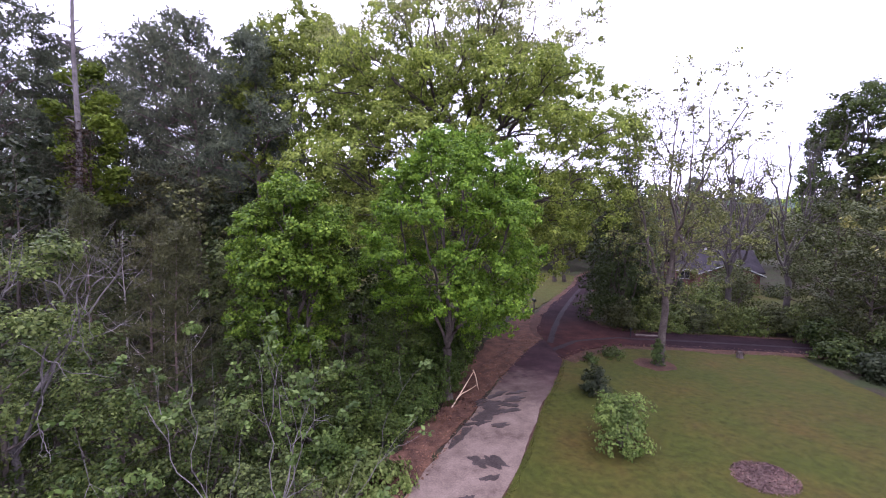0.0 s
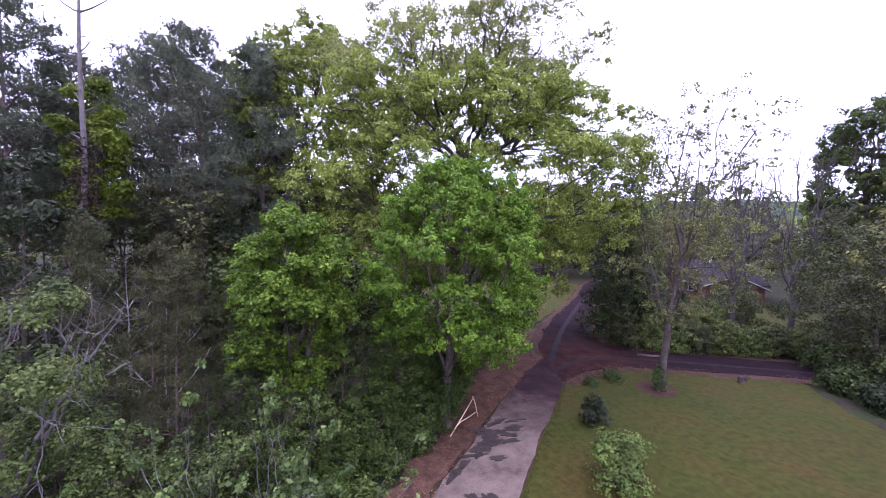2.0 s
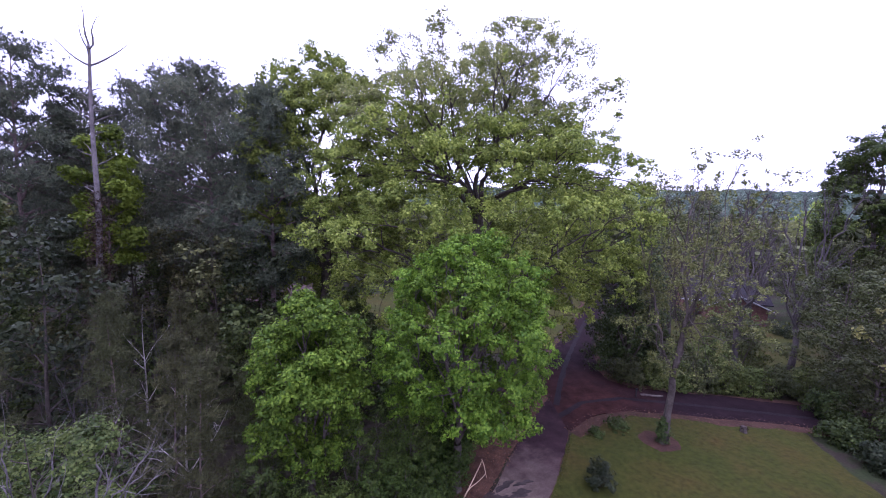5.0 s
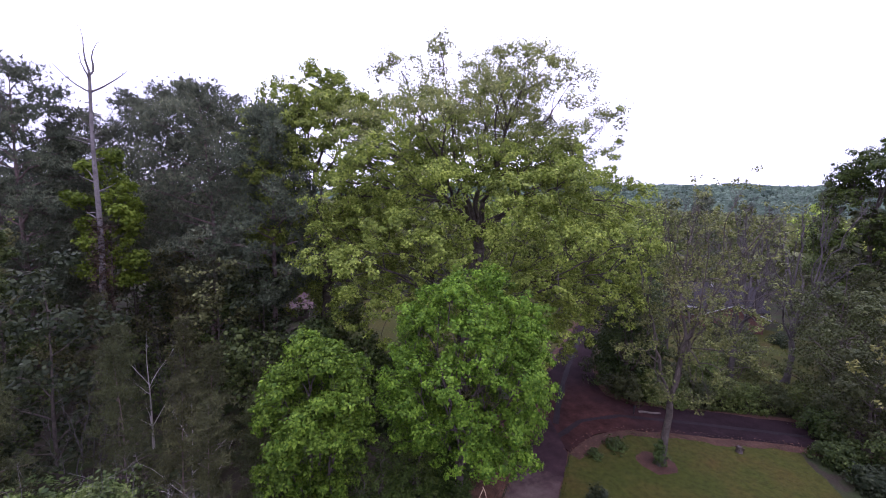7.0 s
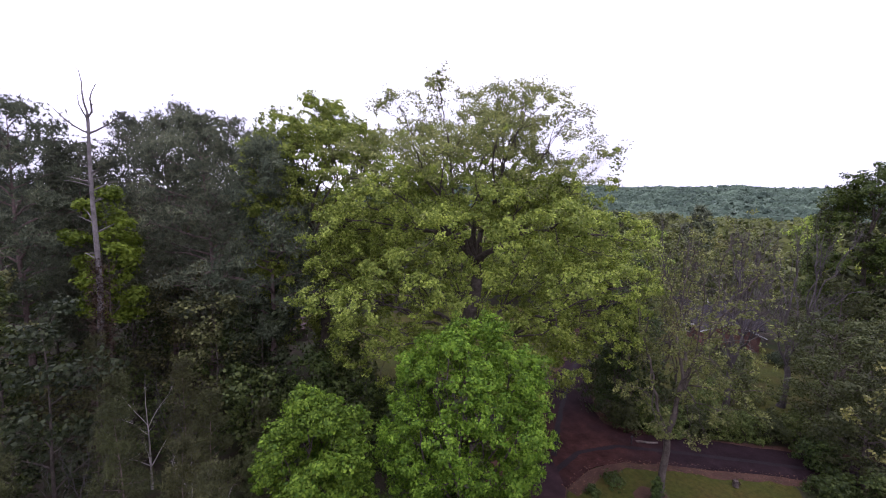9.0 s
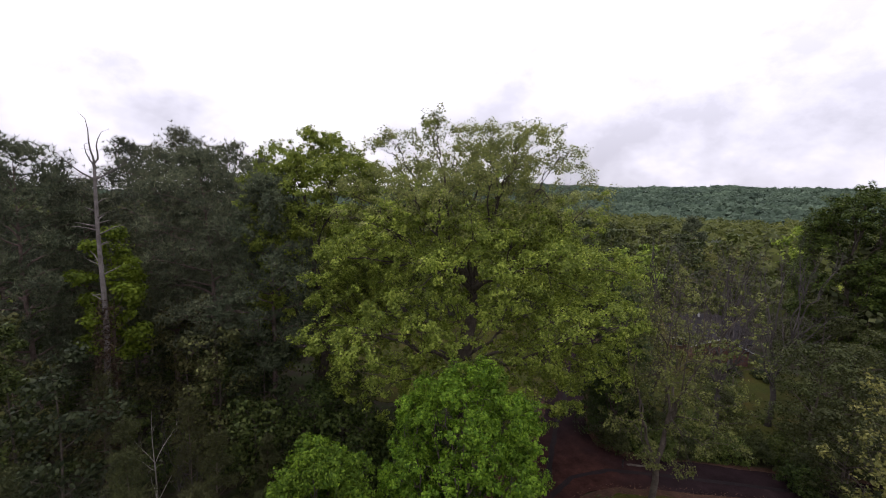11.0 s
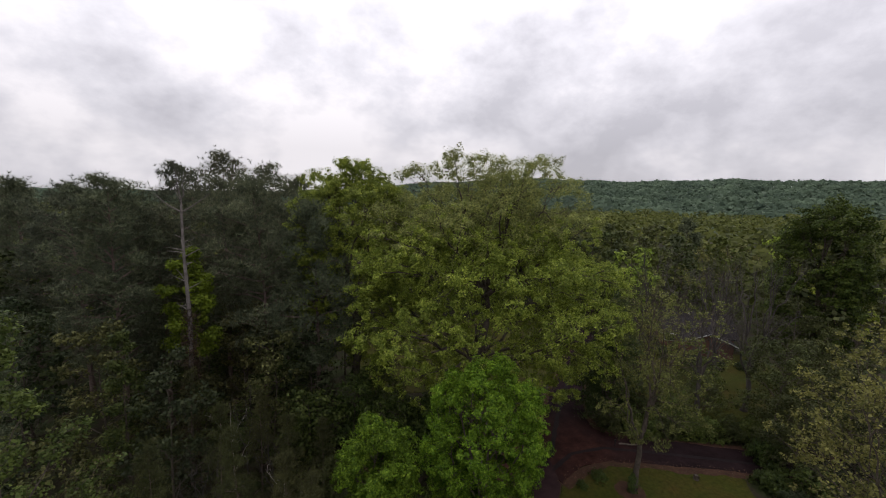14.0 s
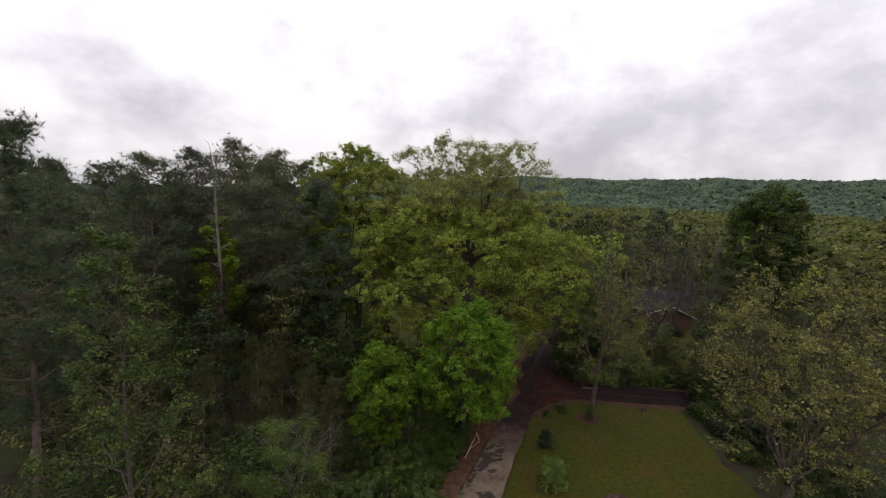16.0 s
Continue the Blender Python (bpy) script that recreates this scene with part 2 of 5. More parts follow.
def drive_material():
    """Pale old concrete, blotched with damp, that gives way to brown worn asphalt towards the junction."""
    m, tree, n = material("worn_drive")
    pale = ramp_on(tree, noise_on(tree, 0.9, 7.0, 0.65), [(0.30, (0.0441, 0.0312, 0.0233)), (0.42, (0.0911, 0.0678, 0.0503)), (0.58, (0.1205, 0.0920, 0.0688)), (0.75, (0.1498, 0.1171, 0.0881))])
    dark = ramp_on(tree, noise_on(tree, 0.7, 6.0, 0.65), [(0.3, (0.0129, 0.0073, 0.0081)), (0.55, (0.0290, 0.0163, 0.0166)), (0.75, (0.0536, 0.0308, 0.0297))])
    tex, dot, far = n.new("ShaderNodeTexCoord"), n.new("ShaderNodeVectorMath"), n.new("ShaderNodeMath")
    dot.operation = "DOT_PRODUCT"
    dot.inputs[1].default_value = (0.57, 0.82, 0)
    link(tree, tex.outputs["Object"], dot.inputs[0])
    far.operation = "MULTIPLY_ADD"
    link(tree, noise_on(tree, 0.8, 6.0, 0.7), far.inputs[0])
    far.inputs[1].default_value = 9.0
    link(tree, dot.outputs["Value"], far.inputs[2])
    share = n.new("ShaderNodeMapRange")
    share.inputs["From Min"].default_value, share.inputs["From Max"].default_value = 20.4, 26.0
    link(tree, far.outputs[0], share.inputs["Value"])
    colour = mixed(tree, pale, dark, share.outputs[0])
    grain = ramp_on(tree, noise_on(tree, 14.0, 5.0, 0.75), [(0.3, (0.7, 0.7, 0.7)), (0.7, (1.22, 1.22, 1.22))])
    colour = mixed(tree, colour, grain, 1.0, "MULTIPLY")
    skin, out, lift = n.new("ShaderNodeBsdfPrincipled"), n.new("ShaderNodeOutputMaterial"), n.new("ShaderNodeBump")
    skin.inputs["Roughness"].default_value, skin.inputs["Specular IOR Level"].default_value = 0.9, 0.05
    lift.inputs["Strength"].default_value, lift.inputs["Distance"].default_value = 0.4, 0.02
    link(tree, noise_on(tree, 50.0, 5.0, 0.7), lift.inputs["Height"])
    link(tree, lift.outputs[0], skin.inputs["Normal"])
    link(tree, colour, skin.inputs["Base Color"])
    link(tree, skin.outputs[0], out.inputs[0])
    return m


DRIVE = drive_material()
BRICK = rough_material("red_brick", [(0.3, (0.085, 0.042, 0.034)), (0.7, (0.15, 0.078, 0.062))], 3.0, 9.0, 0.9, 0.3, 20.0)
SHINGLE = rough_material("dark_shingle", [(0.3, (0.0165, 0.0149, 0.0158)), (0.7, (0.0330, 0.0297, 0.0314))], 1.5, 12.0, 0.95, 0.4, 25.0, 0.02)
RUSTY_ROOF = rough_material("brown_roof", [(0.3, (0.075, 0.05, 0.045)), (0.7, (0.13, 0.09, 0.08))], 1.2, 10.0, 0.85, 0.3, 20.0)
WHITE_PAINT = rough_material("white_paint", [(0.3, (0.3300, 0.3240, 0.3120)), (0.7, (0.4500, 0.4440, 0.4320))], 2.0, 20.0, 0.6, 0.1, 40.0)
BLACK_PAINT = rough_material("black_paint", [(0.3, (0.012, 0.012, 0.013)), (0.7, (0.03, 0.03, 0.03))], 4.0, 30.0, 0.5, 0.1, 40.0)
PANE = rough_material("dark_pane", [(0.3, (0.02, 0.024, 0.03)), (0.7, (0.04, 0.045, 0.05))], 0.6, None, 0.15, 0.0, 10.0, 0.5)
POST_WOOD = rough_material("weathered_wood", [(0.3, (0.05, 0.04, 0.033)), (0.7, (0.11, 0.09, 0.075))], 3.0, 25.0, 0.9, 0.5, 30.0)
PALE_WOOD = rough_material("split_wood", [(0.3, (0.32, 0.22, 0.13)), (0.7, (0.50, 0.38, 0.25))], 4.0, 25.0, 0.85, 0.4, 30.0)
DAMP = rough_material("damp_asphalt", [(0.3, (0.0201, 0.0151, 0.0125)), (0.7, (0.0420, 0.0322, 0.0263))], 1.5, 18.0, 0.6, 0.3, 60.0)
SOIL = rough_material("bare_soil", [(0.3, (0.0295, 0.0156, 0.0105)), (0.7, (0.0619, 0.0322, 0.0201))], 1.2, 12.0, 0.95, 0.7, 40.0)
TRACK = rough_material("worn_asphalt", [(0.3, (0.0044, 0.0027, 0.0029)), (0.55, (0.0086, 0.0053, 0.0057)), (0.8, (0.0154, 0.0094, 0.0091))], 0.9, 9.0, 0.8, 0.3, 60.0)
MULCH = rough_material("mulch", [(0.3, (0.0379, 0.0229, 0.0175)), (0.7, (0.1137, 0.0791, 0.0597))], 6.0, 30.0, 0.95, 1.0, 30.0)


# ---- mesh makers ----
def put(name, mesh, mat, parent=None, label=""):
    mesh.materials.append(mat)
    ob = new(name, mesh)
    if parent:
        ob.parent = parent
    return tagged(ob, label)


def part(name, bm, mat, parent=None, label=""):
    mesh = bpy.data.meshes.new(name)
    bm.to_mesh(mesh)
    bm.free()
    return put(name, mesh, mat, parent, label)


def faces_mesh(name, co, size):
    """A mesh of loose faces, each with size corners, from an array of corners."""
    co = np.asarray(co, np.float32).reshape(-1, 3)
    mesh, count = bpy.data.meshes.new(name), len(co)
    mesh.vertices.add(count)
    mesh.vertices.foreach_set("co", co.ravel())
    mesh.loops.add(count)
    mesh.loops.foreach_set("vertex_index", np.arange(count, dtype=np.int32))
    mesh.polygons.add(count // size)
    mesh.polygons.foreach_set("loop_start", np.arange(0, count, size, dtype=np.int32))
    mesh.update()
    mesh.validate()
    return mesh


def unit(v):
    return v / np.maximum(np.linalg.norm(v, axis=-1, keepdims=True), 1e-6)


def leaves(rng, at, length, width, upward=0.6, out=None):
    """Corners of pointed leaf blades at the given places; out: the way that each blade tends to face."""
    k = len(at)
    n = unit(rng.normal(size=(k, 3)) + (0, 0, upward)) if out is None else unit(rng.normal(size=(k, 3)) * 0.5 + out + (0, 0, upward * 0.45))
    t = unit(np.cross(n, rng.normal(size=(k, 3))))
    b = unit(np.cross(n, t))
    s = rng.uniform(0.65, 1.35, (k, 1))
    l, w = t * length * s / 2, b * width * s / 2
    return np.stack([at - l, at + w + l * 0.1, at + l, at - w + l * 0.1], 1)


def clumps(rng, centres, radius, each, flat=0.7, out=None):
    """Leaf places scattered round clump centres, and the way that each leaf faces: away from its clump, and from the bough that bears it."""
    centres = np.asarray(centres, float)
    counts = np.maximum(1, (each * rng.uniform(0.5, 1.5, len(centres))).astype(int))
    where = np.repeat(np.arange(len(centres)), counts)
    off = unit(rng.normal(size=(len(where), 3))) * rng.uniform(0.15, 1, (len(where), 1)) ** 0.5
    r = radius * rng.uniform(0.6, 1.35, len(centres))[where][:, None]
    face = unit(off) * 0.55
    if out is not None:
        face = face + out[where] * 0.75
    return centres[where] + off * r * (1, 1, flat), face


def crown_of(name, rng, places, radius, each, size, mat, tree, out=None, flat=0.7, low=0.05, label=""):
    """The leaves of a crown, in clumps at the given places, as one part of its tree."""
    at, face = clumps(rng, places, radius, each, flat, out)
    keep = at[:, 2] > low
    return put(name, faces_mesh(name, leaves(rng, at[keep], size, size * 0.62, 0.6, face[keep]), 4), mat, tree, label)


def tube(co, path, radii, sides):
    """Adds the quads of a tapered tube along a path to the list co."""
    path, radii = np.asarray(path, float), np.asarray(radii, float)
    ahead = unit(np.gradient(path, axis=0))
    side = unit(np.cross(ahead, np.where(np.abs(ahead[:, 2:3]) > 0.9, (1.0, 0, 0), (0, 0, 1.0))))
    over = np.cross(ahead, side)
    a = np.arange(sides) * 2 * math.pi / sides
    ring = path[:, None] + radii[:, None, None] * (np.cos(a)[None, :, None] * side[:, None] + np.sin(a)[None, :, None] * over[:, None])
    nxt = np.roll(ring, -1, axis=1)
    co.append(np.stack([ring[:-1], nxt[:-1], nxt[1:], ring[1:]], 2).reshape(-1, 3))


def curve(rng, a, b, bow, steps, wobble):
    """A bowed, slightly crooked line from a to b; bow lifts its middle."""
    t = np.linspace(0, 1, steps)[:, None]
    p = a + (b - a) * t + np.array((0, 0, bow)) * (4 * t * (1 - t))
    for k in (1, 2, 3):
        p += np.sin(k * math.pi * t) * rng.normal(size=3) * wobble * 1.5 / k
    return p


def skeleton(rng, height, base, radius, limbs, subs, twigs, girth, profile, lean=(0, 0), rise=0.35, bow=0.06, squash=1.0, leader=0.97):
    """Trunk, limbs, branches and twigs. Returns the tubes' corners and the places of the twigs' ends."""
    co, tips, level = [], [], []
    top = np.array((lean[0], lean[1], height))
    trunk = curve(rng, np.zeros(3), top * (1, 1, leader), 0, 9, girth * 0.6)
    trunk[0] = 0
    frac = np.linspace(0, 1, 9)
    tube(co, trunk, girth * (1 - 0.93 * frac ** 0.9) * np.where(frac < 0.05, 1.45, 1), 8)

    def on_trunk(z):
        return np.array([np.interp(z, trunk[:, 2], trunk[:, n]) for n in range(3)])

    turn = rng.uniform(0, 7)
    for i in range(limbs):
        f = (i + rng.uniform(0, 0.9)) / limbs
        ze = base + (height - base) * min(0.99, f)
        reach = radius * profile(f) * rng.uniform(0.72, 1.1)
        zs = max(base * 0.75, ze - reach * rise * rng.uniform(0.7, 1.6) - 0.04 * height)
        turn += 2.4 + rng.uniform(-0.5, 0.5)
        a, way = on_trunk(zs), np.array((math.cos(turn), math.sin(turn) * squash, 0))
        b = on_trunk(ze) * (1, 1, 0) + way * reach + (0, 0, ze)
        limb = curve(rng, a, b, bow * reach, 7, 0.03 * reach)
        thick = girth * (0.15 + 0.38 * (1 - zs / height)) * (0.5 + 0.5 * reach / radius)
        tube(co, limb, np.linspace(thick, thick * 0.22, 7), 6)
        tips.append(limb[-1])
        level.append(0)
        for j in range(subs):
            u = rng.uniform(0.3, 1.0)
            s = np.array([np.interp(u * 6, range(7), limb[:, n]) for n in range(3)])
            d = unit(way * rng.uniform(0.2, 1) + rng.normal(size=3) * (0.75, 0.75, 0.55) + (0, 0, 0.25))
            e = s + d * reach * rng.uniform(0.22, 0.48) * (1.15 - 0.5 * u)
            branch = curve(rng, s, e, 0.05 * reach * rng.uniform(-0.5, 1), 5, 0.02 * reach)
            tube(co, branch, np.linspace(thick * 0.42, thick * 0.1, 5), 4)
            tips.append(e)
            level.append(1)
            for _ in range(twigs):
                v = rng.uniform(0.3, 1.0)
                s2 = np.array([np.interp(v * 4, range(5), branch[:, n]) for n in range(3)])
                e2 = s2 + unit(d + rng.normal(size=3) * 0.8 + (0, 0, 0.2)) * reach * rng.uniform(0.1, 0.24)
                tube(co, np.stack([s2, (s2 + e2) / 2 + rng.normal(size=3) * 0.012 * reach, e2]), (thick * 0.13, thick * 0.09, thick * 0.035), 3)
                tips.append(e2)
                level.append(2)
    return np.concatenate(co), np.array(tips), np.array(level)


def dome(f):
    return (0.78 + 0.5 * f if f < 0.42 else 1.0) * max(0.06, 1 - f ** 5.5) ** 0.5


def oval(f):
    return math.sqrt(max(0.04, 1 - (2 * f - 0.92) ** 2))


def egg(f):
    return math.sqrt(max(0.03, 1 - (1.35 * f - 0.42) ** 2)) if f > 0.31 else 0.8 + 0.65 * f


def spire(f):
    return max(0.08, 1.0 - 0.9 * f)


def thing(name, x, y, label, category, group="", z=0.0):
    ob = new(name)
    ob.location = (x, y, z)
    return tagged(ob, label, category, group)


def lobes(rng, centres, radius, per, flat):
    """Clump places on the upper and outer skin of rounded lobes, and the way out of the lobe at each."""
    where = np.repeat(np.arange(len(centres)), per)
    way = unit(rng.normal(size=(len(where), 3)) + (0, 0, 0.45))
    r = (radius * rng.uniform(0.6, 1.3, len(centres)))[where][:, None]
    return centres[where] + way * r * rng.uniform(0.7, 1.05, (len(where), 1)) * (1, 1, flat), way


def broadleaf(name, x, y, seed, height, base, radius, leaf, bark, label, limbs=14, subs=6, twigs=3, girth=0.25, profile=egg, lobe=0.0, per=8, each=14, clump=0.4,
              size=0.2, lean=(0, 0), category="tree", group="", rise=0.35, squash=1.0, thin_top=0.0, keep=1.0, flat=0.65, bow=0.06, leaf_top=99.0, leader=0.97):
    """A broad-leaved tree; its leaves sit in clumps on lobes at the branch ends, or straight on the twigs where lobe is 0."""
    rng = np.random.default_rng(seed)
    tree = thing(name, x, y, label, category, group)
    co, tips, level = skeleton(rng, height, base, radius, limbs, subs, twigs, girth, profile, lean, rise, bow, squash, leader)
    put("trunk", faces_mesh("trunk", co, 4), bark, tree)
    if leaf:
        if lobe:
            core = tips[level < 2]
            core = core[rng.uniform(0, 1, len(core)) < keep]
            if thin_top:
                core = core[rng.uniform(0, 1, len(core)) > thin_top * np.clip((core[:, 2] / height - 0.45) * 2, 0, 1)]
            skin, way = lobes(rng, core, lobe, per, flat)
            ends = tips[level == 2]
            places, way = np.concatenate([skin, ends]), np.concatenate([way, np.tile((0, 0, 0.5), (len(ends), 1))])
        else:
            places = tips[(rng.uniform(0, 1, len(tips)) < keep) & (tips[:, 2] < leaf_top)]
            way = None
        crown_of("crown", rng, places, clump, each, size, leaf, tree, way)
    return tree


def pads(rng, count, per, centre, wide, deep, up, down, inner=0.55, spread=1.1, thick=0.3, lump=0.12, over=0.12, blunt=1.0):
    """Places of twig ends: flat pads of foliage set on and inside an uneven rounded crown."""
    way = unit(rng.normal(size=(count, 3)) * (1, 1, 0.85) + (0, 0, over))
    turn = np.arctan2(way[:, 1], way[:, 0])
    way[:, 2] = np.sign(way[:, 2]) * np.abs(way[:, 2]) ** blunt
    phase = rng.uniform(0, 7, 3)
    f = 1 + lump * (np.sin(3 * turn + phase[0]) * (1 - way[:, 2] ** 2) + np.sin(5 * turn + 4 * way[:, 2] + phase[1]) * 0.7)
    f = f * rng.uniform(inner ** 2, 1, count) ** 0.5
    mid = np.asarray(centre, float) + way * f[:, None] * np.stack([np.full(count, wide), np.full(count, deep), np.where(way[:, 2] > 0, up, down)], 1)
    where = np.repeat(np.arange(count), per)
    off = unit(rng.normal(size=(len(where), 3))) * rng.uniform(0.1, 1, (len(where), 1)) ** 0.5 * spread * rng.uniform(0.6, 1.3, count)[where][:, None]
    off[:, 2] *= thick
    off[:, 2] -= 0.12 * np.hypot(off[:, 0], off[:, 1])
    return mid[where] + off


def lobed(seed, count, per, centre, wide, deep, up, down, size, inner=0.75, blunt=0.85, over=0.25, gap=0.8, flat=0.8, reach=0.5, skin=0.45, cap=0.35):
    """Twig ends on the skins of rounded boughs that fill an uneven dome, and the way out at each."""
    rng = np.random.default_rng(seed)
    mids, sizes, tries = [], [], 0
    while len(mids) < count and tries < count * 60:
        tries += 1
        way = unit(rng.normal(size=3) * (1, 1, 0.85) + (0, 0, over))
        way[2] = math.copysign(abs(way[2]) ** blunt, way[2])
        r = size * rng.uniform(0.7, 1.3)
        span = np.array((wide, deep, up if way[2] > 0 else down)) - r * np.array((1, 1, flat))
        at = np.asarray(centre, float) + way * span * rng.uniform(inner, 1.0)
        if all(np.linalg.norm(at - m) > gap * (r + q) * 0.5 for m, q in zip(mids, sizes)):
            mids.append(at)
            sizes.append(r)
    mids, sizes = np.array(mids), np.array(sizes)
    where = np.repeat(np.arange(len(mids)), np.maximum(3, per * (sizes / size) ** 2).astype(int))
    away = unit(mids - np.asarray(centre, float) + (0, 0, 0.3 * up))
    way = unit(rng.normal(size=(len(where), 3)) + away[where] * reach + (0, 0, cap))
    ends = mids[where] + way * sizes[where][:, None] * rng.uniform(skin, 1.05, (len(where), 1)) * (1, 1, flat)
    return ends, way


def grow(co, rng, node, ends, level, fans, grain):
    """Branches from a node to groups of ends, and on to every end; a branch is the thicker the more ends it feeds."""
    if level == len(fans) or len(ends) < 3:
        for e in ends:
            span = np.linalg.norm(e - node)
            tube(co, curve(rng, node, e, 0.06 * span, 3, 0.05 * span), (grain * 1.2, grain * 0.8, grain * 0.35), 3)
        return
    k = min(fans[level], len(ends))
    way = unit(ends - node) + (ends - node) * 0.02
    seeds = way[rng.permutation(len(ends))[:k]]
    for _ in range(6):
        near = np.argmin(((way[:, None] - seeds[None]) ** 2).sum(2), 1)
        seeds = np.array([way[near == i].mean(0) if (near == i).any() else seeds[i] for i in range(k)])
    for i in range(k):
        mine = ends[near == i]
        if not len(mine):
            continue
        goal = node + (mine.mean(0) - node) * (rng.uniform(0.42, 0.6) + 0.09 * level)
        span = np.linalg.norm(goal - node)
        a, b = grain * len(mine) ** 0.5 * 1.25, grain * len(mine) ** 0.5
        tube(co, curve(rng, node, goal, 0.07 * span, 6, 0.028 * span), np.linspace(a, b, 6), 7 if level == 0 else 5 if level == 1 else 4)
        grow(co, rng, goal, mine, level + 1, fans, grain)


def crown_tree(name, x, y, seed, ends, fork, label, leaf, bark, fans=(7, 5, 4), grain=0.016, each=20, clump=0.35, size=0.15, sprigs=2, category="tree", group="", thin=(99.0, 100.0), lean=(0, 0), full=1.0, flat=0.7, leader=None, young=None):
    """A tree whose limbs fan out from a fork to every twig end; leaves thin out between the two heights in thin.
    leader: the place of a second, higher fork. young: a height above which another leaf takes over, its material, leaves a tip, clump and leaf size."""
    rng = np.random.default_rng(seed)
    tree = thing(name, x, y, label, category, group)
    co = []
    ends, way = ends if isinstance(ends, tuple) else (ends, None)
    if way is not None:
        way = way[ends[:, 2] > 0.3]
    ends = ends[ends[:, 2] > 0.3]
    node = np.array((lean[0], lean[1], fork))
    girth = grain * len(ends) ** 0.5 * 1.15
    tube(co, curve(rng, np.zeros(3), node, 0, 7, girth * 0.35), girth * np.array((1.7, 1.2, 1.08, 1.03, 1.0, 0.97, 0.95)), 10)
    if leader:
        high = ends[:, 2] > leader[2] + 0.12 * np.hypot(ends[:, 0] - leader[0], ends[:, 1] - leader[1])
        top = np.array(leader)
        tube(co, curve(rng, node, top, 0, 6, girth * 0.25), girth * np.linspace(0.95, 0.62, 6), 9)
        grow(co, rng, node, ends[~high], 0, fans, grain)
        grow(co, rng, top, ends[high], 0, fans, grain)
    else:
        grow(co, rng, node, ends, 0, fans, grain)
    tips, ways = [ends], [way]
    for _ in range(sprigs):
        e = ends + unit(rng.normal(size=ends.shape) + (0, 0, 0.35)) * clump * rng.uniform(0.6, 1.5, (len(ends), 1))
        for a, b in zip(ends, e):
            tube(co, np.stack([a, b]), (grain * 0.5, grain * 0.2), 3)
        tips.append(e)
        ways.append(way)
    put("trunk", faces_mesh("trunk", np.concatenate(co), 4), bark, tree)
    if leaf:
        tips = np.concatenate(tips)
        share = full * np.clip((thin[1] - tips[:, 2]) / (thin[1] - thin[0]), 0, 1)
        keep = rng.uniform(0, 1, len(tips)) < share
        tips = tips[keep]
        ways = None if way is None else np.concatenate(ways)[keep]
        if young:
            upper = tips[:, 2] + rng.normal(size=len(tips)) * 1.3 > young[0]
            crown_of("upper_crown", rng, tips[upper], young[3], young[2], young[4], young[1], tree, None if ways is None else ways[upper], 0.8, label="pale brownish young leaves")
            tips, ways = tips[~upper], None if ways is None else ways[~upper]
        crown_of("crown", rng, tips, clump, each / (1 + sprigs), size, leaf, tree, ways, flat)
    return tree


def needle_tufts(rng, at, size, blades, wide):
    """Spiky tufts of long needles: thin three-cornered blades round each place."""
    k = len(at)
    way = unit(rng.normal(size=(k, blades, 3)) + (0, 0, 0.9))
    side = unit(np.cross(way, rng.normal(size=(k, blades, 3)))) * size * wide
    root = at[:, None] + way * size * 0.05
    tip = at[:, None] + way * size * rng.uniform(0.7, 1.2, (k, blades, 1))
    return np.stack([root - side, root + side, tip], 2)


def pine(name, x, y, seed, height, base, radius, label, needles=None, tufts=2600, blades=11, size=0.6, girth=0.28, limbs=44, group="pines of the wood", profile=oval, rise=0.1, bare=8, subs=5, twigs=2, wide=0.085):
    rng = np.random.default_rng(seed)
    tree = thing(name, x, y, label, "pine", group)
    co, tips, level = skeleton(rng, height, base, radius, limbs, subs, twigs, girth, profile, (rng.uniform(-0.5, 0.5), rng.uniform(-0.5, 0.5)), rise, 0.03)
    extra = []
    for _ in range(bare):
        z, a = rng.uniform(base * 0.4, base), rng.uniform(0, 7)
        e = np.array((math.cos(a), math.sin(a), 0.12)) * rng.uniform(0.8, 2.4) + (0, 0, z)
        tube(extra, [(0, 0, z), e * (0.5, 0.5, 1) - (0, 0, 0.05), e], (0.05, 0.035, 0.012), 4)
    if extra:
        co = np.concatenate([co, *extra])
    put("trunk", faces_mesh("trunk", co, 4), BARK_PINE, tree)
    pick = tips[rng.integers(0, len(tips), tufts)] + rng.normal(size=(tufts, 3)) * (0.46, 0.46, 0.24) * radius / 4
    put("crown", faces_mesh("crown", needle_tufts(rng, pick, size, blades, wide), 3), needles or NEEDLES, tree)
    return tree


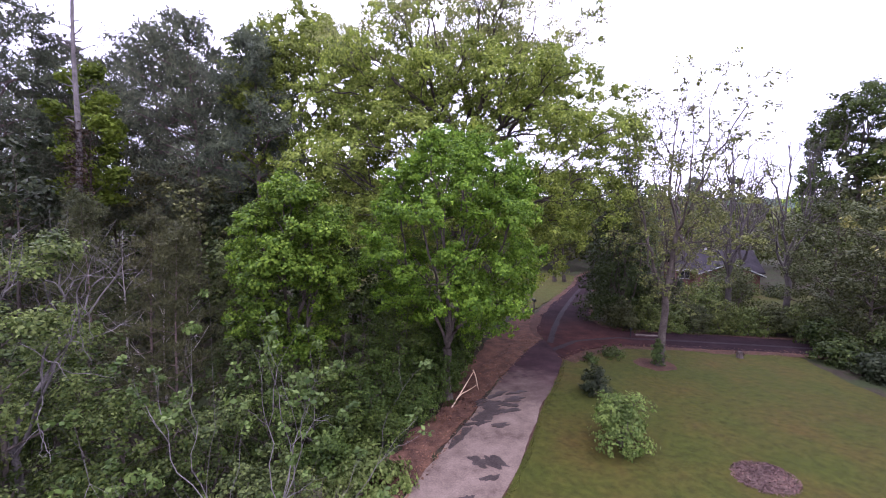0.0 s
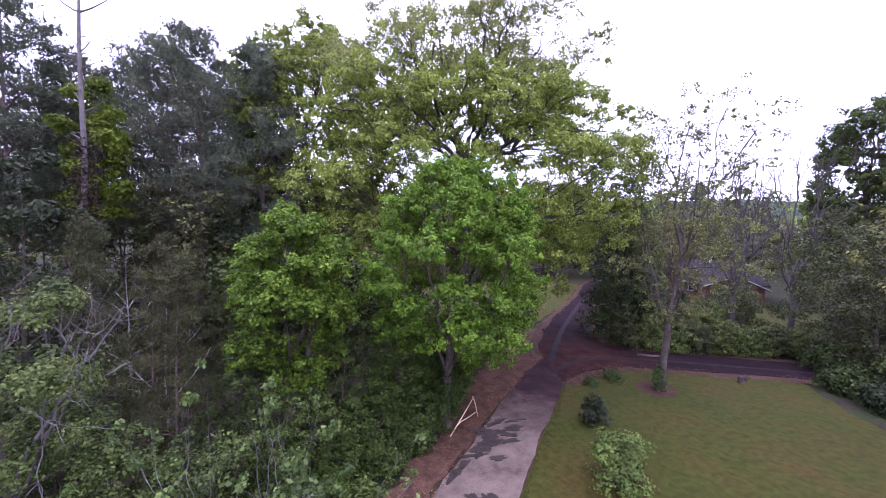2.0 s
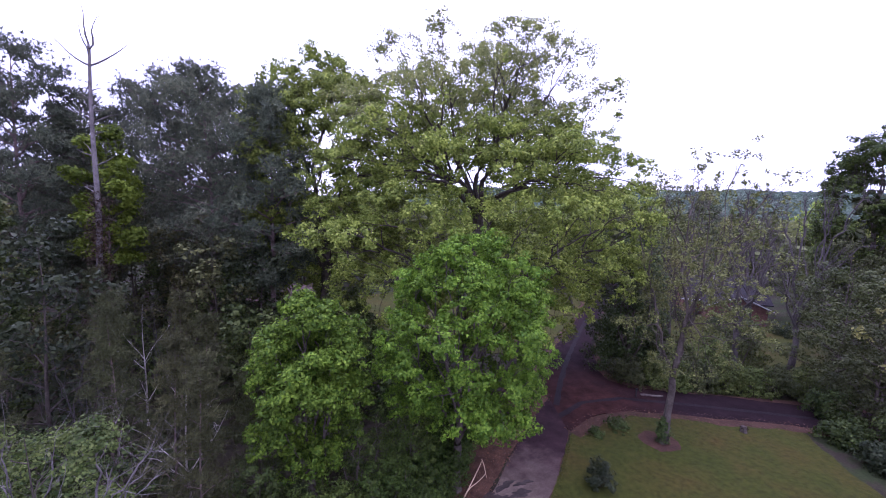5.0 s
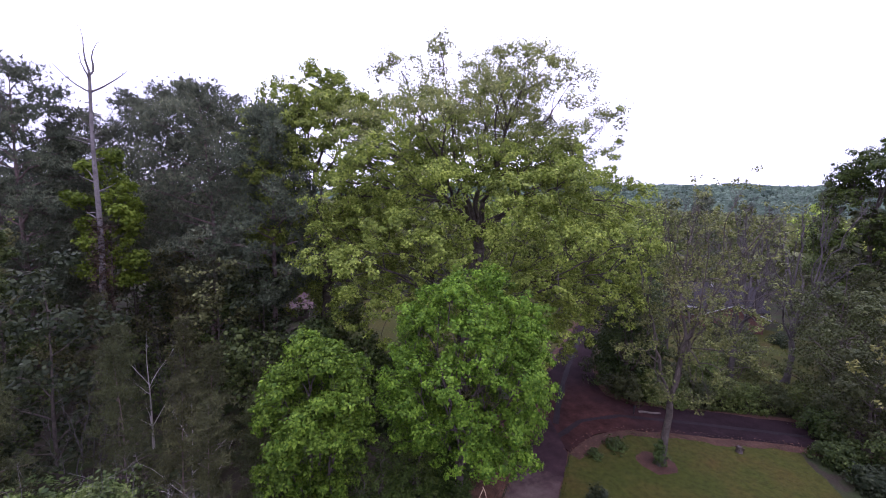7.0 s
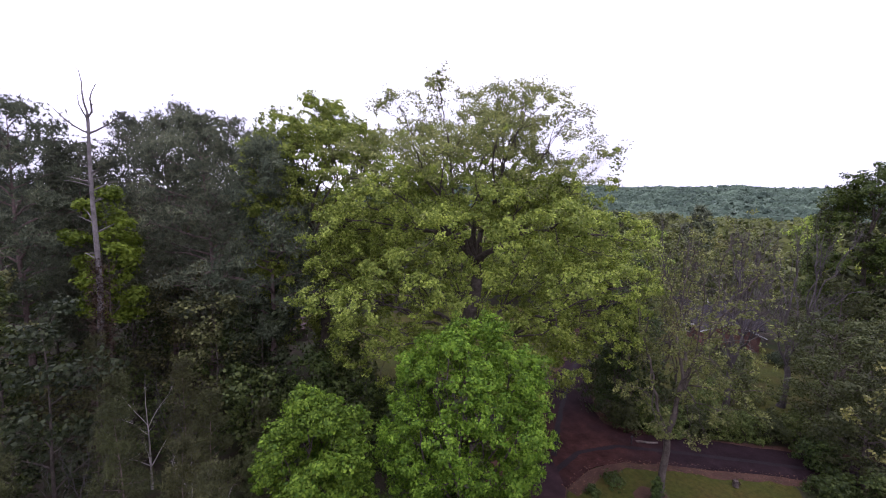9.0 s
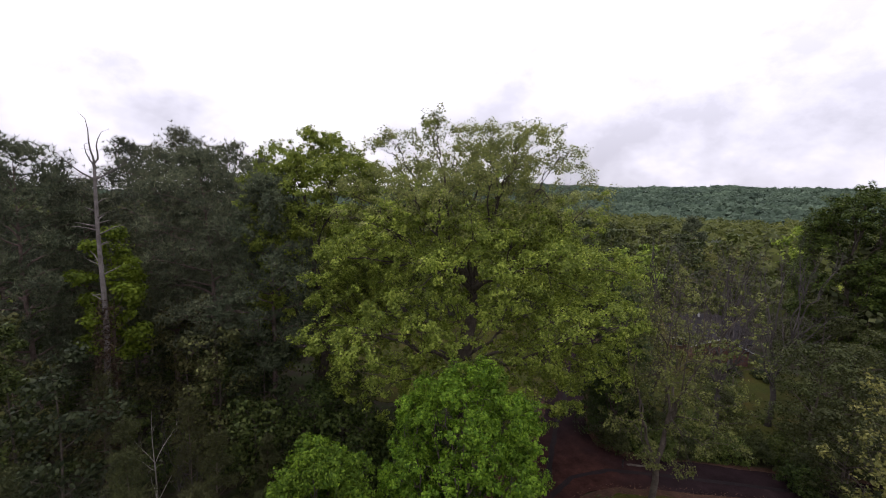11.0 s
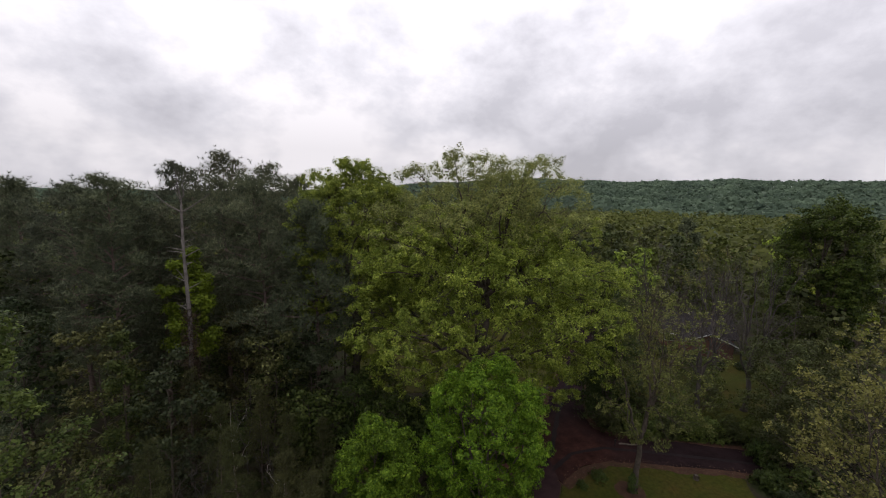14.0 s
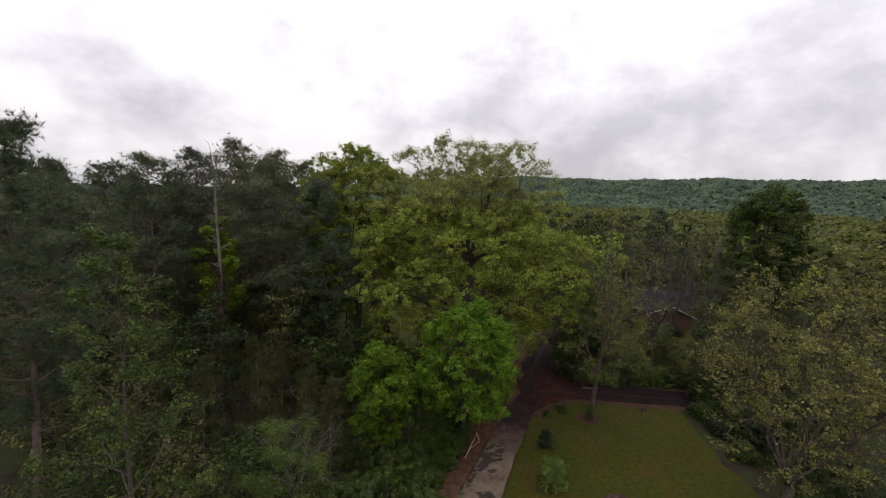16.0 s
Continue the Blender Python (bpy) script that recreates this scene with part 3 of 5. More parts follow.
def shrub(name, x, y, seed, height, radius, leaf, label, stems=7, each=34, size=0.16, clump=0.4, extra=120, bark=None, category="shrub", group=""):
    """Several stems from the ground with leaf clumps down to it."""
    rng = np.random.default_rng(seed)
    ob = thing(name, x, y, label, category, group)
    co, tips = [], []
    for i in range(stems):
        a, r = i * 2.4 + rng.uniform(0, 1), radius * rng.uniform(0.2, 0.95)
        foot = np.array((math.cos(a), math.sin(a), 0)) * min(radius * 0.03, 0.008)
        end = np.array((math.cos(a) * r, math.sin(a) * r, height * rng.uniform(0.6, 1.0) * math.sqrt(max(0.1, 1 - 0.7 * (r / radius) ** 2))))
        line = curve(rng, foot, end, 0.08 * height, 6, 0.03 * height)
        g = 0.006 * height + 0.008
        tube(co, line, np.linspace(g, g * 0.25, 6), 5)
        for _ in range(7):
            u = rng.uniform(1.5, 5)
            s = np.array([np.interp(u, range(6), line[:, n]) for n in range(3)])
            e = s + unit(rng.normal(size=3) + (0, 0, 0.5)) * radius * rng.uniform(0.2, 0.5)
            tube(co, [s, (s + e) / 2, e], (g * 0.4, g * 0.25, g * 0.08), 3)
            tips.append(e)
        tips.append(end)
    put("stem", faces_mesh("stem", np.concatenate(co), 4), bark or BARK, ob)
    if leaf:
        k = extra
        a, f = rng.uniform(0, 2 * math.pi, k), rng.uniform(0, 1, k)
        r = radius * np.sqrt(np.clip(1 - f ** 2 * 0.95, 0, 1)) * rng.uniform(0.6, 1.05, k) * (1 + 0.2 * np.sin(3 * a + seed))
        tips = np.concatenate([np.array(tips), np.stack([r * np.cos(a), r * np.sin(a), height * f * (0.9 + 0.15 * np.sin(2 * a + seed))], 1)])
        away = unit(tips - (0, 0, height * 0.3))
        crown_of("crown", rng, tips, clump, each, size, leaf, ob, away, 0.7, 0.03)
    return ob


def outline(pts, step, jitter, seed):
    """Densifies a closed outline and roughens it."""
    rng = np.random.default_rng(seed)
    pts, res = [np.array(p, float) for p in pts], []
    for a, b in zip(pts, pts[1:] + pts[:1]):
        k = max(1, int(np.linalg.norm(b - a) / step))
        for i in range(k):
            res.append(a + (b - a) * i / k)
    res = np.array(res)
    soft = rng.normal(size=res.shape)
    soft = (soft + np.roll(soft, 1, 0) + np.roll(soft, -1, 0)) / 1.7
    return res + soft * jitter


def sheet(name, pts, z, mat, label, step=0.5, jitter=0.06, seed=1, drop=0.25, parent=None, category="", kind="structure"):
    """A flat piece of ground with a rough outline and an edge that goes down into the soil."""
    bm = bmesh.new()
    ring = outline(pts, step, jitter, seed)
    top = [bm.verts.new((x, y, z)) for x, y in ring]
    low = [bm.verts.new((x, y, z - drop)) for x, y in ring]
    face = bm.faces.new(top)
    k = len(top)
    for i in range(k):
        bm.faces.new((top[i], low[i], low[(i + 1) % k], top[(i + 1) % k]))
    bmesh.ops.recalc_face_normals(bm, faces=bm.faces[:])
    bmesh.ops.triangulate(bm, faces=[face], ngon_method="EAR_CLIP")
    ob = part(name, bm, mat, parent)
    return tagged(ob, label, category, "", kind)


# ---- ground, road, drive, lawns ----
def terrain(x, y):
    """Level near by; far off it climbs to a long wooded ridge that falls away to the left."""
    d, turn = np.hypot(x, y), np.degrees(np.arctan2(x, y))
    f = np.clip((d - 420) / 780, 0, 1)
    g = np.clip((turn + 18) / 40, 0, 1)
    return (58 + 2.4 * np.sin(turn * 0.31) + 1.6 * np.sin(turn * 0.83 + 1)) * f * f * (3 - 2 * f) * (0.12 + 0.88 * g * g * (3 - 2 * g)) * np.clip((y + 300) / 500, 0, 1)


def land_material():
    """Leaf litter near by that gives way, far off, to the green of unbroken woods."""
    m, tree, n = material("land")
    near = ramp_on(tree, noise_on(tree, 0.5, 6.0, 0.6), [(0.32, (0.017, 0.014, 0.0096)), (0.45, (0.03, 0.024, 0.0156)), (0.55, (0.024, 0.03, 0.011)), (0.72, (0.027, 0.037, 0.012))])
    grain = ramp_on(tree, noise_on(tree, 7.0, 4.0, 0.7), [(0.3, (0.62, 0.62, 0.62)), (0.7, (1.3, 1.3, 1.3))])
    near = mixed(tree, near, grain, 1.0, "MULTIPLY")
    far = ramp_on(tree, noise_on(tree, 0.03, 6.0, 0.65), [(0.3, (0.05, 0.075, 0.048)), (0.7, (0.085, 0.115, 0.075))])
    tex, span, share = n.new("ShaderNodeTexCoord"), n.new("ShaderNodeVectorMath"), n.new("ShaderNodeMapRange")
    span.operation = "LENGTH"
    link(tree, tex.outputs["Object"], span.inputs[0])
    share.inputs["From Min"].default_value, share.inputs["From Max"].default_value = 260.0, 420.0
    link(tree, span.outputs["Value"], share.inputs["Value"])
    skin, out, lift = n.new("ShaderNodeBsdfPrincipled"), n.new("ShaderNodeOutputMaterial"), n.new("ShaderNodeBump")
    skin.inputs["Roughness"].default_value, skin.inputs["Specular IOR Level"].default_value = 0.95, 0.08
    lift.inputs["Strength"].default_value, lift.inputs["Distance"].default_value = 0.8, 0.03
    link(tree, noise_on(tree, 22.0, 5.0, 0.7), lift.inputs["Height"])
    link(tree, lift.outputs[0], skin.inputs["Normal"])
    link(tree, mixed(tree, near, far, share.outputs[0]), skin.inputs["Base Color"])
    link(tree, skin.outputs[0], out.inputs[0])
    return m


def ground_sheet():
    bm = bmesh.new()
    rings = [0, 30, 60, 100, 160, 240, 340, 420, 520, 640, 760, 900, 1050, 1200, 1400, 1800, 2600, 4200]
    grid = []
    for r in rings[1:]:
        ring = []
        for i in range(72):
            a = i * math.pi / 36
            x, y = r * math.cos(a), r * math.sin(a)
            ring.append(bm.verts.new((x, y, float(terrain(x, y)))))
        grid.append(ring)
    mid = bm.verts.new((0, 0, 0))
    for i in range(72):
        bm.faces.new((mid, grid[0][i], grid[0][(i + 1) % 72]))
        for a, b in zip(grid, grid[1:]):
            bm.faces.new((a[i], b[i], b[(i + 1) % 72], a[(i + 1) % 72]))
    return tagged(part("ground", bm, land_material()), "brown leaf-littered woodland ground with low green growth", "ground", "", "structure")


ground_sheet()
DRIVE_L = [(-26, -24), (-14, -9), (-6, 1.2), (-2.4, 5.8), (0.8, 9.9), (1.5, 10.8), (2.6, 12.5), (4.0, 14.3), (6.0, 17.3), (8.1, 20.2), (10.4, 23.1), (12.5, 25.4)]
DRIVE_R = [(11.9, 20.9), (9.3, 17.1), (7.8, 15.1), (6.2, 12.6), (4.8, 10.6), (3.9, 9.4), (0.9, 5.2), (-2.6, 0.3), (-10.6, -10.5), (-22, -25)]
ROAD_LOW = [(11.9, 20.9), (14.4, 22.3), (17.6, 23.1), (21.3, 22.0), (24.9, 20.9), (28.4, 19.8), (36, 17.2), (60, 9)]
ROAD_UP = [(60, 12), (40, 19.6), (32.3, 22.2), (27.9, 23.8), (24.1, 25.2), (20.8, 26.2), (19.2, 28.0), (19.4, 30.4), (21.6, 34.4), (25.6, 40.3), (29.4, 46.5), (36, 55), (48, 68)]
ROAD_LEFT = [(45.5, 70), (33.4, 57), (28.8, 50), (24.4, 44.0), (19.5, 37.8), (15.6, 32.4), (13.4, 28.4), (12.5, 25.4)]
sheet("driveway", DRIVE_L + DRIVE_R, 0.07, DRIVE, "worn pale concrete driveway with dark damp patches", 0.4, 0.035, 3)
sheet("road", ROAD_LOW + ROAD_UP + ROAD_LEFT, 0.062, ASPHALT, "narrow dark asphalt lane with a worn junction", 0.5, 0.09, 4)


def ribbon(name, pts, inner, outer, z, mat, label, seed, parent=None, kind="structure", rough=0.5):
    """A strip of ground along a line, from inner to outer metres to its right, with ragged edges."""
    rng = np.random.default_rng(seed)
    p = np.array(pts, float)
    far = np.concatenate([[0], np.cumsum(np.linalg.norm(np.diff(p, axis=0), axis=1))])
    s = np.arange(0, far[-1], 0.4)
    line = np.stack([np.interp(s, far, p[:, n]) for n in range(2)], 1)
    ahead = unit(np.gradient(line, axis=0))
    side = np.stack([ahead[:, 1], -ahead[:, 0]], 1)
    wild = np.convolve(rng.uniform(1 - rough, 1 + rough, len(s) + 2), np.ones(3) / 3, "valid")[:, None]
    a, b = line + side * inner, line + side * outer * wild
    bm = bmesh.new()
    rows = [(bm.verts.new((*p0, z)), bm.verts.new((*p1, z - 0.004))) for p0, p1 in zip(a, b)]
    for u, v in zip(rows, rows[1:]):
        bm.faces.new((u[0], u[1], v[1], v[0]))
    bmesh.ops.recalc_face_normals(bm, faces=bm.faces[:])
    return tagged(part(name, bm, mat, parent), label, "", "", kind)


ribbon("shoulder", ROAD_LOW, -0.12, 0.75, 0.058, SOIL, "rim of red-brown dirt along the lane", 14)
ribbon("shoulder", ROAD_UP[1:], -0.12, 0.5, 0.058, SOIL, "rim of red-brown dirt along the lane", 15)
ribbon("shoulder", ROAD_LEFT, -0.12, 0.6, 0.058, SOIL, "rim of red-brown dirt along the lane", 16)
ribbon("shoulder", DRIVE_R[:8], -0.05, 0.28, 0.056, SOIL, "rim of brown dirt along the driveway", 17)
road = bpy.data.objects["road"]
for n, line in enumerate((((11.4, 22.6), (14.6, 24.6), (18.2, 25.0), (22.5, 23.7), (28, 21.8), (36, 18.9)), ((12.4, 24.4), (14.6, 28.2), (17.4, 32.6), (21.6, 38.6), (27, 46)))):
    ribbon("worn_track", line, 0.0, 0.42, 0.067, TRACK, "paler worn wheel track", 40 + n, road, "", 0.35)
sheet("lawn", DRIVE_R[::-1] + ROAD_LOW[1:6] + [(27.4, 17.2), (26.4, 14.6), (25.4, 12), (24.6, 8), (24, 0), (26, -30), (-26, -30)], 0.05, GRASS, "mown lawn of green and yellowed grass", 0.5, 0.12, 5)
sheet("verge", DRIVE_L[2:] + [(13.4, 28.4), (15.6, 32.4), (14.2, 33.0), (11, 29.4), (8.2, 25.5), (5.4, 20.5), (3.0, 15.6), (1.2, 13.4), (0.1, 12.0), (-1.4, 10.1), (-5, 6), (-9, 1.5)], 0.045, STRAW,
      "verge of reddish pine straw beside the driveway", 0.4, 0.14, 6)
sheet("far_lawn", [(14.4, 33.4), (19.2, 38.2), (24, 44.4), (28.4, 50.4), (33, 57.5), (30, 66), (12, 66), (-4, 60), (-7, 50), (-6, 40), (2, 38), (9, 36)], 0.05, GRASS, "green lawn beyond the woods by the lane", 0.6, 0.2, 7)
sheet("hedge_lawn", [(24, 29), (33, 25.6), (48, 24), (56, 34), (52, 46), (36, 50), (28, 42)], 0.05, GRASS, "lawn in front of the brick house", 0.6, 0.2, 8)


# ---- the trees along the drive ----
def round_crown(seed, *shape, **more):
    return pads(np.random.default_rng(seed), *shape, **more)


crown_tree("maple_tree", 3.4, 16.6, 11, lobed(11, 92, 19, (0.3, 0, 7.6), 4.9, 4.6, 6.2, 5.6, 1.05, gap=0.68, cap=0.6), 2.6, "bright green maple in dense spring leaf beside the driveway", LEAF_MAPLE, BARK,
           (6, 5, 4, 3), 0.0045, 56, 0.25, 0.14, 1)
crown_tree("maple_tree", -3.5, 15.4, 12, lobed(12, 50, 19, (-0.15, 0, 6.7), 3.1, 2.9, 4.1, 4.4, 0.85, gap=0.68, cap=0.6), 2.4, "smaller bright green maple next to a taller one", LEAF_MAPLE, BARK,
           (5, 4, 4, 3), 0.0045, 56, 0.24, 0.14, 1)
def oak_boughs():
    """Heavy rounded boughs below, a high dome of many fine ones above."""
    low = lobed(21, 125, 32, (0.4, -0.8, 12.6), 15.2, 13.0, 9.6, 10.0, 2.35, inner=0.62, blunt=0.8, gap=1.12, flat=0.74, reach=0.6, skin=0.82, cap=0.85)
    high = lobed(26, 125, 26, (0.2, -0.4, 15.2), 13.6, 11.8, 14.2, 3.0, 2.1, inner=0.55, blunt=0.75, over=0.6, gap=0.8, flat=0.78, skin=0.6, cap=0.75)
    keep = high[0][:, 2] > 18.0
    return np.concatenate([low[0], high[0][keep]]), np.concatenate([low[1], high[1][keep]])


crown_tree("oak_tree", 7.2, 30.2, 21, oak_boughs(), 7.0, "huge spreading oak with yellow-green new leaves", LEAF_OAK, BARK,
           (9, 5, 4, 4), 0.0078, 56, 0.36, 0.185, 1, lean=(-0.3, 0.2), leader=(0.2, 0.1, 14.0), young=(21.0, LEAF_YOUNG, 27, 0.42, 0.155))
crown_tree("oak_tree", -5.2, 36.4, 22, lobed(22, 120, 21, (-0.7, 0, 15.6), 8.6, 7.4, 12.8, 11.0, 1.75, over=0.5, blunt=0.72, gap=0.8, cap=0.7), 8.0, "tall oak with light green leaves among pines", LEAF_OAK, BARK,
           (7, 5, 4), 0.0085, 64, 0.38, 0.2, 1, lean=(-0.4, 0.1))
# tall pines of the wood
for x, y, seed, h, r, shape in ((-26.5, 31.7, 31, 25.2, 3.8, egg), (-24.2, 34.5, 45, 22.6, 3.2, egg), (-15.0, 34.0, 34, 25.6, 4.5, oval), (-9.4, 31.8, 35, 23.4, 3.6, oval), (-19.4, 38.5, 32, 25.6, 4.6, oval), (-29.5, 52, 33, 27.6, 4.8, oval), (-35, 41, 36, 24.5, 4.2, oval),
                                (-33, 47, 37, 19, 3.6, oval), (-43, 45, 38, 25, 4.4, oval), (-13.5, 46, 39, 26, 4.6, oval), (-24.5, 53, 40, 29.4, 5.6, oval), (-18.5, 50, 46, 27.8, 4.8, oval), (-50, 52, 42, 24, 4.4, oval), (-38, 55, 43, 19.5, 4.0, oval), (-46, 36, 44, 23, 4.2, oval)):
    pine("pine_tree", x, y, seed, h, h * 0.34, r, "tall dark green pine with a bare lower trunk", tufts=5200, blades=8, size=0.42, twigs=1, wide=0.07, profile=shape)
pine("pine_tree", -25.5, 13.5, 41, 26.0, 8.0, 3.4, "tall dark green pine with a bare lower trunk", tufts=7500, blades=12, size=0.36, twigs=2, wide=0.05)


def snag(x, y, seed, height):
    """A dead pine: bare grey top with forked branches, dark vine-grown lower trunk."""
    rng = np.random.default_rng(seed)
    tree = thing("dead_pine", x, y, "tall dead pine snag with bare grey branches", "dead tree")
    co = []
    trunk = curve(rng, np.zeros(3), np.array((0.4, 0.2, height)), 0, 12, 0.1)
    tube(co, trunk, np.linspace(0.26, 0.085, 12), 8)
    for i in range(18):
        z = height * rng.uniform(0.58, 0.95)
        a, r = rng.uniform(0, 7), rng.uniform(0.4, 1.7) * (1.0 if rng.uniform() < 0.6 else 0.5)
        s = np.array([np.interp(z, trunk[:, 2], trunk[:, n]) for n in range(3)])
        e = s + np.array((math.cos(a) * r, math.sin(a) * r, r * rng.uniform(0.0, 0.75)))
        tube(co, curve(rng, s, e, 0.02 * r, 4, 0.03 * r), (0.055, 0.042, 0.028, 0.01), 4)
    for a, r, up, start in ((0.1, 2.1, 1.5, -0.9), (3.2, 2.0, 1.6, -0.9), (2.6, 0.5, 2.9, 0.0), (0.6, 0.5, 2.0, 0.1), (4.6, 0.9, 1.6, -0.4)):
        s = trunk[11] + (0, 0, start)
        e = s + np.array((math.cos(a) * r, math.sin(a) * r * 0.7, up))
        arm = curve(rng, s, e, -0.1, 6, 0.05)
        tube(co, arm, np.linspace(0.075, 0.016, 6), 5)
        for _ in range(4):
            q = arm[rng.integers(2, 6)]
            tube(co, [q, q + rng.normal(size=3) * (0.3, 0.3, 0.15) + (0, 0, 0.25)], (0.016, 0.005), 3)
    put("trunk", faces_mesh("trunk", np.concatenate(co), 4), BARK_SNAG, tree)
    k = 230
    z = height * rng.uniform(0.04, 0.62, k)
    a = rng.uniform(0, 7, k)
    r = rng.uniform(0.15, 0.8, k) * (1.1 - z / height)
    mid = np.array([[np.interp(v, trunk[:, 2], trunk[:, n]) for n in range(2)] for v in z])
    crown_of("vine", rng, np.stack([mid[:, 0] + r * np.cos(a), mid[:, 1] + r * np.sin(a), z], 1), 0.45, 20, 0.16, LEAF_RUST, tree, None, 1.3, 0.05, "dull brown vine clinging to the trunk")


snag(-19.1, 27.0, 3, 23.4)

# saplings and young trees on the left
broadleaf("young_tree", -19.6, 29.6, 61, 19.0, 10.0, 2.1, LEAF_LIME, BARK, "young lime-green tree behind the dead pine", 14, 6, 2, 0.14, oval, 0.6, 8, 12, 0.36, 0.24)
crown_tree("bare_sapling", -2.7, 5.6, 62, round_crown(62, 70, 2, (-0.3, 0, 3.9), 3.9, 3.0, 3.4, 3.2, inner=0.45, spread=0.4, thick=0.8), 0.4, "grey-stemmed sapling with leaf tufts at its twig ends", LEAF_TIP, BARK_GREY, (8, 3, 3), 0.003, 40, 0.15, 0.11, 1, full=0.6)
crown_tree("dead_tree", -9.3, 9.4, 63, round_crown(63, 38, 3, (0.6, 0, 6.6), 3.6, 3.2, 3.4, 3.6, inner=0.3, spread=0.9, thick=0.8), 2.6, "leafless dead tree with pale crooked branches", None, BARK_GREY, (4, 4, 3), 0.0074, clump=0.5)
broadleaf("dead_sapling", -15.0, 24.5, 64, 8.2, 2.0, 2.2, None, BARK_PALE, "leafless pale dead sapling in the undergrowth", 8, 4, 3, 0.07, egg, rise=0.8)
broadleaf("dead_sapling", -9.6, 17.6, 65, 7.4, 1.2, 2.4, None, BARK_PALE, "leafless pale dead sapling in the undergrowth", 7, 4, 3, 0.07, egg, rise=0.8)
broadleaf("budding_sapling", -17.4, 8.4, 66, 20.6, 3.0, 5.4, LEAF_TIP, BARK, "tall slender tree with pale budding leaves", 26, 6, 3, 0.16, spire, 0.5, 5, 13, 0.33, 0.15, keep=0.8, rise=0.5)
broadleaf("budding_sapling", -21.8, 23.6, 67, 14.4, 2.0, 2.6, LEAF_WOOD, BARK, "slender sapling with thin green leaves", 20, 5, 3, 0.11, spire, 0.45, 5, 9, 0.33, 0.2, keep=0.8, rise=0.5)
broadleaf("shrub_tree", -9.4, 9.0, 68, 8.8, 1.4, 2.2, LEAF_FRESH, BARK, "light green leafy small tree among shrubs", 14, 6, 3, 0.09, egg, 0.55, 8, 22, 0.26, 0.1)
for i, (x, y, h, r) in enumerate(((-17.8, 21.0, 13.2, 2.6), (-25.5, 27, 14, 2.8), (-13.0, 29.5, 12, 2.8), (-9.6, 30.5, 11, 2.6), (-16.5, 33.5, 13, 3.0), (-27.5, 19, 13, 2.8), (-31, 27, 15, 3.2), (-22.5, 37, 15, 3.2), (-11.8, 37.5, 14, 3.0), (-29, 42, 15, 3.4), (-20, 47, 15, 3.4), (-14.5, 41.5, 13, 3.0), (-35, 33, 15, 3.4), (-25.5, 47.5, 16, 3.6), (-38, 28, 14, 3.4), (-31, 21, 13, 3.2), (-18, 39, 12, 2.8), (-5.6, 28.5, 6.8, 2.2), (-1.5, 25.5, 6.4, 2.2), (-7.5, 44, 15, 3.4), (1.6, 23.4, 5.6, 1.9), (-12.5, 33.5, 9, 2.8), (-3.4, 31.5, 7.5, 2.4), (-9.4, 26, 7, 2.2), (2.0, 27.6, 5.2, 2.0), (-24.5, 41, 12, 3.2), (-28.5, 37, 12, 3.2), (-21.5, 42.5, 10, 3.0))):
    broadleaf("understory_tree", x, y, 80 + i, h, 1.5, r, LEAF_WOOD if i > 16 else LEAF_MID if i % 3 else LEAF_DARK, BARK, "dull green understory tree in the wood", 15, 6, 0, 0.12, egg, 0.8, 6, 7, 0.44, 0.28, group="understory trees", keep=0.85)
for i, (x, y, h, r) in enumerate(((-7.6, 13.6, 8.8, 1.7), (-9.4, 15.6, 9.0, 1.8), (-6.3, 17.4, 7.0, 1.5), (-12.4, 17.6, 9.8, 1.9), (-14.6, 20.4, 9.6, 1.9), (-10.2, 20.6, 8.4, 1.7), (-17, 16.5, 10, 1.9), (-12.8, 24.0, 9.0, 1.8), (-18.6, 25.4, 10, 1.9), (-7.9, 23.2, 6.2, 1.4))):
    pine("young_pine", x, y, 100 + i, h, 0.5, r, "young pine with dull soft needles to the ground", NEEDLES_DULL, 1500, 8, 0.24, 0.07, 26, "young pines", spire, 0.05, 0, 4, 1, 0.06)

